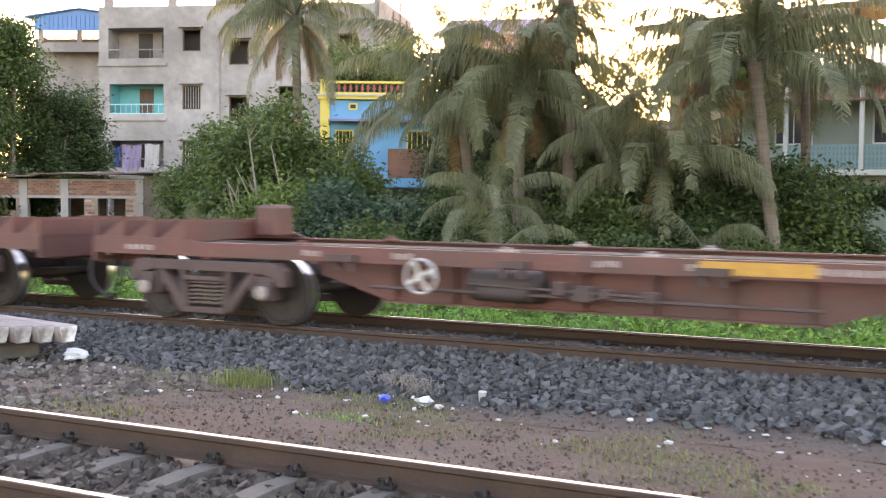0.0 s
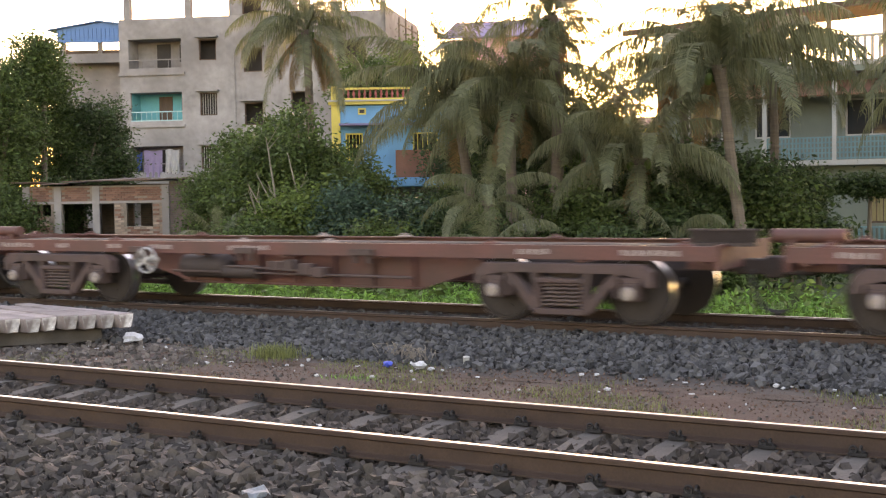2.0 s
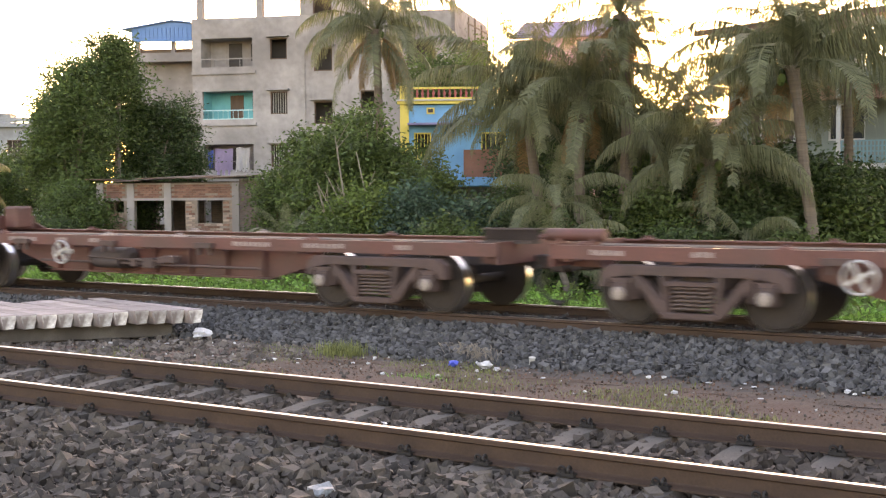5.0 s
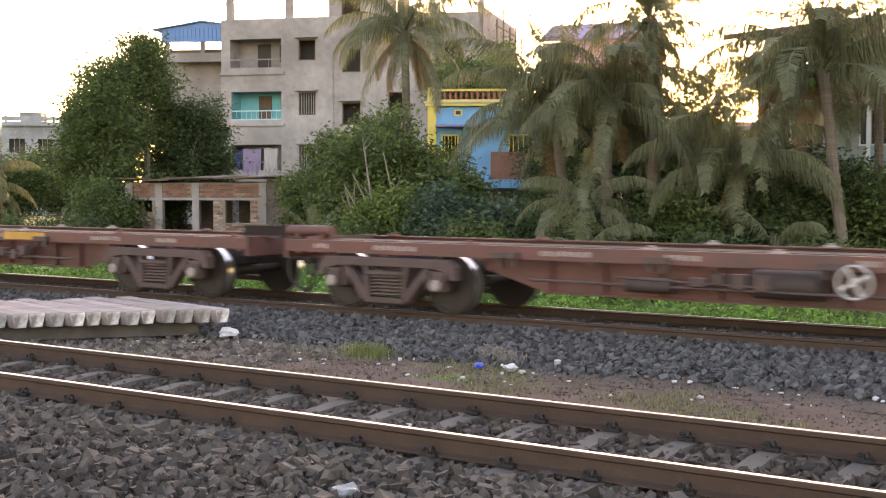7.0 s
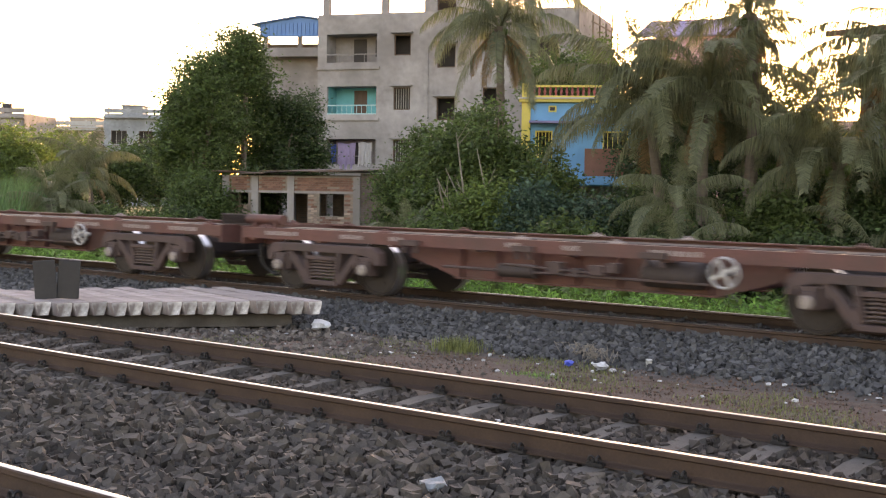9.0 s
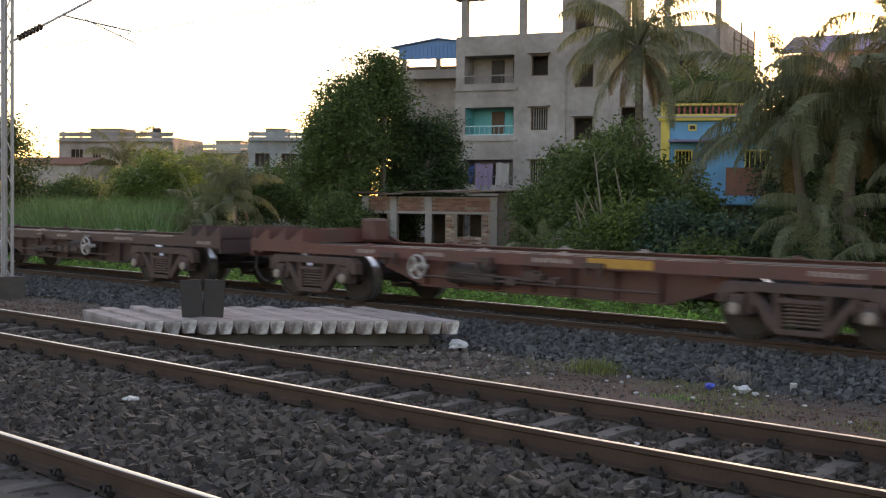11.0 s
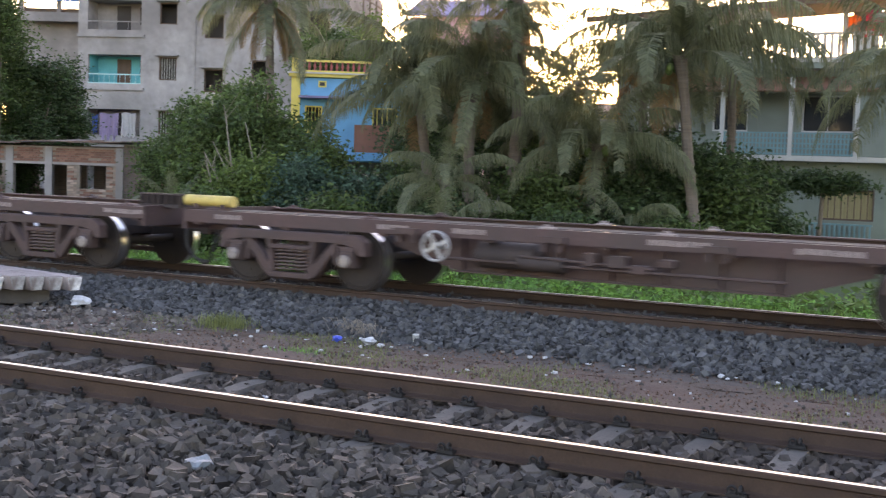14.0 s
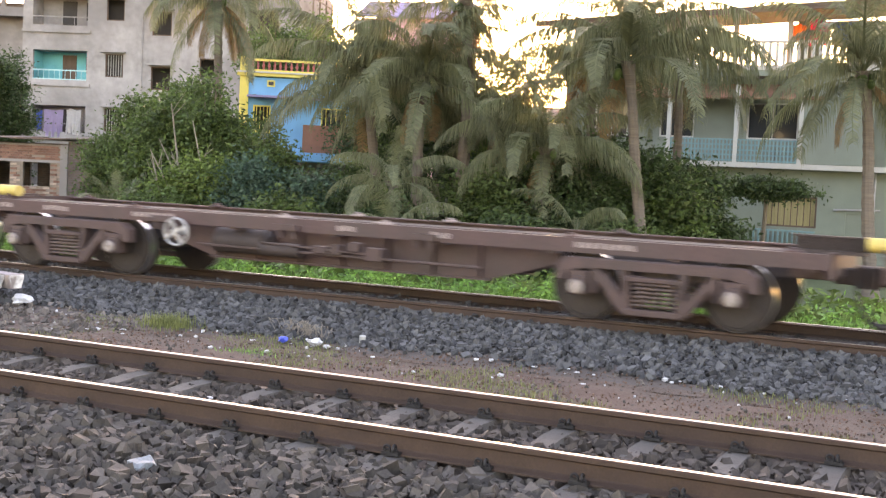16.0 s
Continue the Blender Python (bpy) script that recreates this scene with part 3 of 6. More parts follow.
def build_wagon(s, hb, paint, hand_at, raised, pipe_paint, plate, me, seed):
    """s: place along the train; hb: half the distance of the bogies; raised: +1 front end, -1 rear end or 0."""
    rng = random.Random(seed)
    tone = "oxide-red" if paint == "oxide" else "dull brown"
    w = thing("container_wagon", f"{tone} empty flat container wagon rolling on the far track", "railway wagon", pose(s, FAR_Y + FAR_GAUGE / 2, FAR_Z), "wagons of the train")
    w.rotation_mode = "QUATERNION"
    L = hb + 2.25
    for y in (-1.08, 1.08):
        bm = bmesh.new()
        o = 1 if y > 0 else -1
        ring = [(0, 1.13), (0, 0.93), (-0.13, 0.93), (-0.13, 0.952), (-0.028, 0.952), (-0.028, 1.108), (-0.13, 1.108), (-0.13, 1.13)]
        ends = [[bm.verts.new((e * L, y + o * p + o * 0.015, q)) for p, q in ring] for e in (-1, 1)]
        for i in range(8):
            bm.faces.new((ends[0][i], ends[0][(i + 1) % 8], ends[1][(i + 1) % 8], ends[1][i]))
        bm.faces.new(ends[0])
        bm.faces.new(ends[1][::-1])
        part("side_sill", bm, paint, w)
        bm = bmesh.new()
        a, b = hb - 1.55, hb - 2.6
        yy = y - o * 0.42
        add_prism(bm, [(-a, 0.93), (-a, 0.72), (-b, 0.42), (b, 0.42), (a, 0.72), (a, 0.93)], yy - 0.012, yy + 0.012)
        add_box(bm, 0, yy, 0.41, 2 * b, 0.2, 0.025)
        for k in range(-3, 4):
            add_box(bm, k * b / 3.2, yy + o * 0.05, 0.68, 0.02, 0.1, 0.5)
        part("fishbelly_girder", bm, paint, w)
    bm = bmesh.new()
    add_prism(bm, [(-L + 0.05, 0.74), (L - 0.05, 0.74), (L - 0.05, 1.10), (-L + 0.05, 1.10)], -0.28, 0.28)
    part("centre_sill", bm, "under", w)
    for k in range(9):
        x = -L + 0.25 + k * (2 * L - 0.5) / 8
        bm = bmesh.new()
        add_box(bm, x, 0, 0.96, 0.14, 2.12, 0.14)
        part("cross_member", bm, paint, w)
    for e in (-1, 1):
        bm = bmesh.new()
        add_box(bm, e * (L - 0.03), 0, 0.98, 0.06, 2.2, 0.34)
        add_box(bm, e * (L - 0.35), 0, 0.85, 0.5, 1.3, 0.12)
        part("headstock", bm, paint, w)
        bm = bmesh.new()
        add_box(bm, e * (L + 0.16), 0, 0.80, 0.6, 0.2, 0.22)
        add_box(bm, e * (L + 0.40), 0, 0.80, 0.16, 0.34, 0.30)
        part("coupler", bm, "under", w, bevel=0.02)
    # container locks and stools
    for y in (-0.98, 0.98):
        for fx in (-0.93, -0.52, -0.12, 0.12, 0.52, 0.93):
            bm = bmesh.new()
            add_box(bm, fx * L, y, 1.14, 0.2, 0.16, 0.04)
            add_box(bm, fx * L, y, 1.17, 0.09, 0.08, 0.05)
            part("container_lock", bm, "letters" if abs(fx) < 0.2 else paint, w, bevel=0.012)
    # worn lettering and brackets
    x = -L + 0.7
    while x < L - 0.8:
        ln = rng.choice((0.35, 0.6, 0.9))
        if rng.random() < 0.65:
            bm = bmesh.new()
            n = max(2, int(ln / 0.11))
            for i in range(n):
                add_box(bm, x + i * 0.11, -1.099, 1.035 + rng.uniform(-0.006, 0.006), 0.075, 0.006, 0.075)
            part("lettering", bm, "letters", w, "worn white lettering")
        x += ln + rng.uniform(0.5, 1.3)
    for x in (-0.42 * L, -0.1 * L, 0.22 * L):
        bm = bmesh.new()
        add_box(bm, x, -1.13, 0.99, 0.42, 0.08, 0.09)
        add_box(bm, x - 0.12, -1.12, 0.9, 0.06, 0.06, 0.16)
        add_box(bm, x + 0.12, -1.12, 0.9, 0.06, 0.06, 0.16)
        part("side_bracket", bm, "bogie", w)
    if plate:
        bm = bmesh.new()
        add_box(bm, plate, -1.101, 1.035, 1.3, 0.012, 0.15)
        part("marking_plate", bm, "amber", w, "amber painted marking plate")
    # brake gear
    g = hand_at / abs(hand_at)
    bm = bmesh.new()
    add_tube(bm, (hand_at - g * 0.55, -0.82, 0.70), (hand_at - g * 1.45, -0.82, 0.70), 0.20, seg=18)
    add_tube(bm, (hand_at - g * 1.45, -0.82, 0.70), (hand_at - g * 1.52, -0.82, 0.70), 0.20, 0.1, 18)
    add_tube(bm, (hand_at - g * 0.48, -0.82, 0.70), (hand_at - g * 0.55, -0.82, 0.70), 0.1, 0.20, 18)
    part("air_reservoir", bm, "under", w, "dark grimy air reservoir", True)
    hw = part("brake_wheel", me["hand"], "", w, "silver-painted four-spoke hand brake wheel", at=pose(hand_at, -1.2, 0.80) @ Matrix.Diagonal((0.86, 1, 0.86, 1)))
    bm = bmesh.new()
    add_tube(bm, (-b, -1.0, 0.62), (b, -1.0, 0.60), 0.022, seg=6)
    add_tube(bm, (-0.5 * b, -1.03, 0.72), (0.3 * b, -1.03, 0.66), 0.018, seg=6)
    part("brake_rod", bm, "bogie", w)
    for i in range(4):
        bm = bmesh.new()
        add_box(bm, -0.2 + i * 0.34 * rng.uniform(0.8, 1.2), -0.98, 0.68 + rng.uniform(-0.05, 0.08), rng.uniform(0.12, 0.3), 0.16, rng.uniform(0.1, 0.22))
        part("brake_cylinder_box", bm, "bogie", w, bevel=0.01)
    bm = bmesh.new()
    add_tube(bm, (-1.3, -0.95, 0.62), (-0.6, -0.95, 0.62), 0.11, seg=12)
    part("brake_cylinder", bm, "under", w, "", True)
    # ends
    for e in (-1, 1):
        if raised == e:
            bm = bmesh.new()
            add_prism(bm, [(e * (L - 2.0), 1.12), (e * (L - 1.9), 1.17), (e * L, 1.18), (e * L, 1.12)], -1.085, -1.055)
            part("hood_side", bm, paint, w)
            bm = bmesh.new()
            add_prism(bm, [(e * (L - 2.1), 1.12), (e * (L - 1.6), 1.30), (e * L, 1.32), (e * L, 1.12)], 1.055, 1.085)
            part("hood_side", bm, paint, w)
            bm = bmesh.new()
            add_box(bm, e * (L - 0.02), 0, 1.26, 0.04, 2.1, 0.28)
            part("hood_end", bm, paint, w)
            for i in range(3):
                bm = bmesh.new()
                x = e * (L - 0.9) - 0.85 + i * 0.57
                add_prism(bm, [(x, 1.13), (x + 0.52, 1.13), (x + 0.52, 1.42), (x + 0.47, 1.42)], -1.05, -0.62)
                add_prism(bm, [(x, 1.13), (x + 0.52, 1.13), (x + 0.52, 1.42), (x + 0.47, 1.42)], 0.62, 1.05)
                add_box(bm, x + 0.5, 0, 1.27, 0.03, 1.3, 0.26)
                part("hood_rib", bm, paint, w)
            if e < 0:
                bm = bmesh.new()
                add_box(bm, e * (L - 1.95), 0.5, 1.40, 0.42, 0.4, 0.5)
                part("end_post", bm, paint, w, bevel=0.05)
        elif e == 1:
            bm = bmesh.new()
            add_box(bm, L - 0.1, -0.6, 1.25, 0.95, 0.03, 0.17)
            add_box(bm, L - 0.1, -0.6, 1.34, 1.0, 0.12, 0.025)
            for i in range(7):
                add_box(bm, L - 0.52 + i * 0.14, -0.65, 1.25, 0.03, 0.08, 0.16)
            add_box(bm, L - 0.1, -0.6, 1.14, 0.9, 0.2, 0.05)
            part("end_grating", bm, "under", w)
        else:
            bm = bmesh.new()
            add_tube(bm, (-L - 0.25, -0.75, 1.27), (-L + 0.72, -0.75, 1.27), 0.095, seg=14)
            part("end_bar", bm, pipe_paint, w, "yellow painted round end bar" if pipe_paint == "yellow" else "red-brown round end bar", True)
            for xx in (-L + 0.0, -L + 0.55):
                bm = bmesh.new()
                add_box(bm, xx, -0.75, 1.15, 0.1, 0.16, 0.14)
                part("bar_stand", bm, paint, w)
    part("brake_hose", me["hose"], "", w, "black looped rubber brake hose", at=pose(L + 0.55, -0.35, 0))
    for x in (-hb, hb):
        build_bogie(w, x, me)
    return w


# lead bogie, rear bogie, brake wheel, raised end, yellow bar, amber plate
CONSIST = [(-2.15, -13.13, -9.65, -1, 0, 2.2), (-18.73, -29.68, -22.25, 1, 0, 0), (-35.05, -45.10, -42.9, 0, 0, 0), (-50.21, -60.38, -58.05, 0, 0, 0),
           (-65.45, -75.45, -73.2, 0, 0, 0), (-80.82, -91.80, -88.3, -1, 0, 0), (-97.42, -108.39, -100.9, 1, 0, 0), (-113.76, -123.74, -121.4, 0, 0, 1.0),
           (-128.82, -138.92, -131.1, 0, 0, 0), (-144.0, -154.12, -146.2, 0, 0, 0), (-159.33, -170.30, -167.2, -1, 0, 2.2), (-175.95, -186.82, -179.5, 1, 1, 0),
           (-192.25, -202.47, -199.9, 0, 1, 0), (-207.80, -218.0, -215.7, 0, 1, 0), (-223.12, -233.27, -230.95, 0, 1, 0), (-238.65, -248.7, -246.4, 0, 1, 0)]
WAGONS = []


def build_train():
    body, tread = wheel_meshes()
    me = {"wheel": join_tread(body, tread), "frame": side_frame_mesh(), "spring": spring_mesh(), "box": axle_box_mesh(), "cap": cap_mesh(),
          "bolster": bolster_mesh(), "hose": hose_mesh(), "hand": wheel_hand_mesh()}
    for i, (a, b, hand, raised, yel, plate) in enumerate(CONSIST):
        s = (a + b) / 2
        WAGONS.append((s, build_wagon(s, (a - b) / 2, "brown" if yel else "oxide", hand - s, raised, "yellow" if yel else "oxide", plate, me, 40 + i)))
    # broad-gauge width across the track
    done = set()
    for _, w in WAGONS:
        for ob in w.children_recursive:
            ob.location.y *= WIDE
            if ob.data and ob.data.name not in done:
                done.add(ob.data.name)
                for v in ob.data.vertices:
                    v.co.y *= WIDE
                ob.data.update()


# how far the train has come, by the second
RUN = [(0.0, 0.0), (1.0, 13.95), (2.5, 34.67), (4.0, 55.4), (6.5, 89.65), (8.25, 113.4), (10.0, 137.1), (12.3, 168.15), (14.0, 191.35), (16.0, 218.65)]


def motions():
    def run(t):
        return float(np.interp(t, [r[0] for r in RUN], [r[1] for r in RUN]))
    for s, w in WAGONS:
        walk(w, [(t, pose(s + d, FAR_Y + FAR_GAUGE / 2, FAR_Z)) for t, d in RUN])
        for curve in w.animation_data.action.layers[0].strips[0].channelbag(w.animation_data.action_slot).fcurves:
            for key in curve.keyframe_points:
                key.interpolation = "LINEAR"
    # every wheelset turns as the train runs; alike ones share their turn
    shared = {}
    for s, w in WAGONS:
        for bogie in w.children:
            for ws in bogie.children:
                if not ws.name.startswith("wheelset"):
                    continue
                k = ws["axle"]
                if k not in shared:
                    walk(ws, [(f / FPS, pose(k * AXLE, 0, WHEEL_R) @ Matrix.Rotation(run(f / FPS) / WHEEL_R, 4, "Y")) for f in range(0, 481)])
                    shared[k] = ws
                else:
                    ws.rotation_mode = "QUATERNION"
                    ad, src = ws.animation_data_create(), shared[k].animation_data
                    ad.action = src.action
                    ad.action_slot = src.action_slot


build_train()

# ---- houses ----
def wall(name, w, z0, z1, openings, material, parent, at=None, thick=0.2, label=""):
    """A wall along x from 0 to w with real openings (x0, x1, z0, z1)."""
    xs = sorted({0.0, w, *[max(0, min(w, v)) for o in openings for v in o[:2]]})
    zs = sorted({z0, z1, *[max(z0, min(z1, v)) for o in openings for v in o[2:]]})
    bm = bmesh.new()

    def solid_cell(i, j):
        if i < 0 or j < 0 or i >= len(xs) - 1 or j >= len(zs) - 1:
            return False
        cx, cz = (xs[i] + xs[i + 1]) / 2, (zs[j] + zs[j + 1]) / 2
        return not any(o[0] < cx < o[1] and o[2] < cz < o[3] for o in openings)

    cache = {}

    def v(x, y, z):
        key = (round(x, 4), y, round(z, 4))
        if key not in cache:
            cache[key] = bm.verts.new((x, y, z))
        return cache[key]

    for i in range(len(xs) - 1):
        for j in range(len(zs) - 1):
            if not solid_cell(i, j):
                continue
            a, b, c, d = xs[i], xs[i + 1], zs[j], zs[j + 1]
            bm.faces.new((v(a, 0, c), v(b, 0, c), v(b, 0, d), v(a, 0, d)))
            bm.faces.new((v(a, thick, c), v(a, thick, d), v(b, thick, d), v(b, thick, c)))
            for ok, e in ((solid_cell(i - 1, j), ((a, c), (a, d))), (solid_cell(i + 1, j), ((b, d), (b, c))), (solid_cell(i, j - 1), ((b, c), (a, c))), (solid_cell(i, j + 1), ((a, d), (b, d)))):
                if not ok:
                    (p, q), (r, s) = e
                    bm.faces.new((v(p, 0, q), v(r, 0, s), v(r, thick, s), v(p, thick, q)))
    return part(name, bm, material, parent, label, at=at)


def slab(name, parent, material, x0, x1, y0, y1, z0, z1, label="", bevel=0.0):
    bm = bmesh.new()
    add_box(bm, (x0 + x1) / 2, (y0 + y1) / 2, (z0 + z1) / 2, x1 - x0, y1 - y0, z1 - z0)
    return part(name, bm, material, parent, label, bevel=bevel)


def window(parent, x0, x1, z0, z1, y=0.06, frame_mat="wood", bars=0, back="inner_shade", bar_mat="white", depth=0.9):
    """A window: frame, back panel (by default painted as room shade), and upright bars."""
    bm = bmesh.new()
    f = 0.06
    for a, b, c, d in ((x0, x1, z0, z0 + f), (x0, x1, z1 - f, z1), (x0, x0 + f, z0 + f, z1 - f), (x1 - f, x1, z0 + f, z1 - f)):
        add_box(bm, (a + b) / 2, y, (c + d) / 2, b - a, 0.06, d - c)
    w = part("window", bm, frame_mat, parent)
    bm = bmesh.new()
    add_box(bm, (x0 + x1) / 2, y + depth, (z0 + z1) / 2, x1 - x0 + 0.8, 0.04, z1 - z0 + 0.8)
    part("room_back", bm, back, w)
    for i in range(bars):
        bm = bmesh.new()
        x = x0 + (x1 - x0) * (i + 1) / (bars + 1)
        add_box(bm, x, y, (z0 + z1) / 2, 0.028, 0.028, z1 - z0)
        part("bar", bm, bar_mat, w)
    return w


def railing(parent, x0, x1, z0, z1, y, material, step=0.16, thick=0.022, top=0.05):
    bm = bmesh.new()
    add_box(bm, (x0 + x1) / 2, y, z1 - top / 2, x1 - x0, top, top)
    add_box(bm, (x0 + x1) / 2, y, z0 + top / 2, x1 - x0, top, top)
    n = int((x1 - x0) / step)
    for i in range(n + 1):
        add_box(bm, x0 + (x1 - x0) * i / n, y, (z0 + z1) / 2, thick, thick, z1 - z0 - top)
    return part("railing", bm, material, parent)


def cloth(parent, x0, x1, z0, z1, y, material, label, seed):
    """A hanging cloth with folds."""
    rng = random.Random(seed)
    bm = bmesh.new()
    n, ph = 14, rng.uniform(0, 6)
    rows = []
    for j in range(6):
        z = z1 + (z0 - z1) * j / 5
        rows.append([bm.verts.new((x0 + (x1 - x0) * i / n + 0.02 * math.sin(i + j), y + 0.05 * math.sin(i * 1.5 + ph) * (0.3 + j / 5), z + 0.04 * math.sin(i * 0.5 + ph))) for i in range(n + 1)])
    for r, s in zip(rows, rows[1:]):
        for i in range(n):
            bm.faces.new((r[i], r[i + 1], s[i + 1], s[i]))
    bmesh.ops.solidify(bm, geom=bm.faces[:], thickness=0.012)
    ob = part("hanging_cloth", bm, material, None, "", True)
    ob.matrix_world = parent.matrix_world.copy()
    return tagged(ob, label, "cloth", "washing on the line")


def grey_house():
    h = thing("apartment_house", "unfinished grey cement apartment house with open roof frames", "house", pose(-50.47, 51.35, 0, 0, 0, 20), "houses behind the railway")
    W, D, Z0, Z1 = 15.3, 9.0, -1.0, 11.55
    op = [(0.55, 3.65, 8.75, 10.42), (0.6, 3.65, 5.85, 7.45), (0.62, 3.65, 2.95, 4.45), (0.62, 3.65, 0.0, 1.6)]
    win = [(4.7, 5.7, 9.15, 10.32), (4.7, 5.7, 6.1, 7.35), (4.7, 5.7, 3.15, 4.4), (7.27, 8.35, 8.43, 9.72), (7.27, 8.35, 5.5, 6.75), (9.95, 10.95, 9.3, 10.28), (9.95, 10.95, 6.2, 7.3), (12.6, 14.2, 8.6, 10.0)]
    wall("wall", W, Z0, Z1, op + win, "plaster", h)
    side = [(2.0, 2.9, 8.3, 9.7), (5.2, 6.0, 8.6, 9.7), (2.0, 2.9, 5.3, 6.7), (5.2, 6.0, 5.6, 6.7)]
    wall("wall", D, Z0, Z1 + 0.25, side, "plaster", h, pose(W, 0.0, 0, 0, 0, 90))
    wall("wall", D, Z0, Z1, [], "plaster", h, pose(0.2, 0.2, 0, 0, 0, 90))
    wall("wall", W, Z0, Z1, [], "plaster", h, pose(0, D, 0))
    slab("roof", h, "plaster", 0.2, W - 0.2, 0.2, D, 11.0, 11.2)
    for z in (2.55, 5.5, 8.4):
        slab("floor_band", h, "plaster", -0.03, 3.85, -0.12, 0.0, z, z + 0.16)
    for x0, x1, a, b in win[:6]:
        slab("sunshade", h, "plaster", x0 - 0.15, x1 + 0.15, -0.35, 0, b + 0.06, b + 0.14)
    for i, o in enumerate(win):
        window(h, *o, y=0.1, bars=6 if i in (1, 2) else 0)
    for i, (x0, x1, a, b) in enumerate(op):
        m = "teal" if i == 1 else "plaster"
        back = slab("balcony_back", h, m, x0 - 0.1, x1 + 0.1, 1.35, 1.45, a - 0.1, b + 0.1)
        slab("balcony_side", h, m, x0 - 0.12, x0, 0.2, 1.35, a - 0.1, b + 0.1)
        slab("balcony_side", h, m, x1, x1 + 0.12, 0.2, 1.35, a - 0.1, b + 0.1)
        slab("balcony_floor", h, "plaster", x0, x1, 0.2, 1.35, a - 0.12, a)
        slab("balcony_ceiling", h, "plaster", x0, x1, 0.2, 1.35, b, b + 0.1)
        # doorways and windows: thin panels with their shade painted in; one door is wood
        slab("balcony_door", h, "inner_shade" if i != 1 else "wood", x0 + 1.15, x0 + 1.95, 1.31, 1.35, a, b - 0.15)
        slab("balcony_window", h, "inner_shade", x0 + 2.5, x0 + 2.95, 1.31, 1.35, a + 0.5, b - 0.2)
        railing(h, x0, x1, a, a + 0.55, 0.05, "pale_aqua" if i == 1 else "plaster", 0.3 if i == 1 else 0.75, top=0.06)
    for x in (0.45, 4.05):
        slab("roof_column", h, "plaster", x - 0.18, x + 0.18, 0.1, 0.46, 11.2, 13.7)
    slab("roof_beam", h, "plaster", -0.2, 4.9, 0.0, 0.9, 13.7, 13.95)
    for x in (12.4, 15.15):
        slab("roof_column", h, "plaster", x - 0.15, x + 0.15, 0.1, 0.4, 11.2, 13.55)
    slab("roof_beam", h, "plaster", 11.9, 15.7, 0.0, 0.8, 13.55, 13.75)
    wall("stair_head", 3.7, 11.55, 14.3, [(0.75, 1.85, 11.6, 12.75)], "plaster", h, pose(6.5, -0.02, 0))
    wall("stair_head", 3.5, 11.55, 14.3, [(0.8, 1.6, 11.8, 13.2)], "plaster", h, pose(10.2, 0.0, 0, 0, 0, 90))
    wall("stair_head", 3.5, 11.55, 14.3, [], "plaster", h, pose(6.7, 0.2, 0, 0, 0, 90))
    window(h, 7.25, 8.35, 11.6, 12.75, y=0.1)
    slab("stair_roof", h, "plaster", 6.3, 10.4, -0.2, 3.6, 14.3, 14.5)
    bm = bmesh.new()
    add_tube(bm, (6.75, -0.06, -1), (6.75, -0.06, 9.6), 0.05, seg=8)
    part("drain_pipe", bm, "plaster", h)
    # bamboo scaffold on the end wall
    for k in range(5):
        bm = bmesh.new()
        add_tube(bm, (W + 0.6, 0.8 + k * 1.8, 7.5), (W + 0.6, 0.8 + k * 1.8, 11.2 + (k % 2) * 0.8), 0.05, seg=6)
        part("scaffold_pole", bm, "bark", h)
    for z in (8.2, 9.6, 10.8):
        bm = bmesh.new()
        add_tube(bm, (W + 0.65, 0.3, z), (W + 0.65, 8.6, z + 0.15), 0.045, seg=6)
        part("scaffold_rail", bm, "bark", h)
    rng = random.Random(5)
    for k in range(9):
        bm = bmesh.new()
        x, y = rng.choice([(0.45, 0.3), (4.05, 0.3), (12.4, 0.3), (15.2, 2.5), (15.2, 5.5), (15.2, 8.0), (10.2, 0.1)])
        x, y = x + rng.uniform(-0.12, 0.12), y + rng.uniform(-0.1, 0.1)
        add_tube(bm, (x, y, 11.4), (x + rng.uniform(-0.1, 0.1), y, 12.6 if x > 15 else 14.6), 0.014, seg=5)
        part("reinforcing_rod", bm, "rail", h)
    cloth(h, 1.3, 2.4, 2.7, 4.2, 0.0, "lilac", "lilac cloth hung over the balcony edge", 1)
    cloth(h, 2.6, 3.4, 2.9, 4.25, -0.02, "cloth", "white cloth hung over the balcony edge", 2)
    cloth(h, 0.85, 1.2, 3.1, 4.1, 0.02, "blue_cloth", "blue cloth hung over the balcony edge", 3)


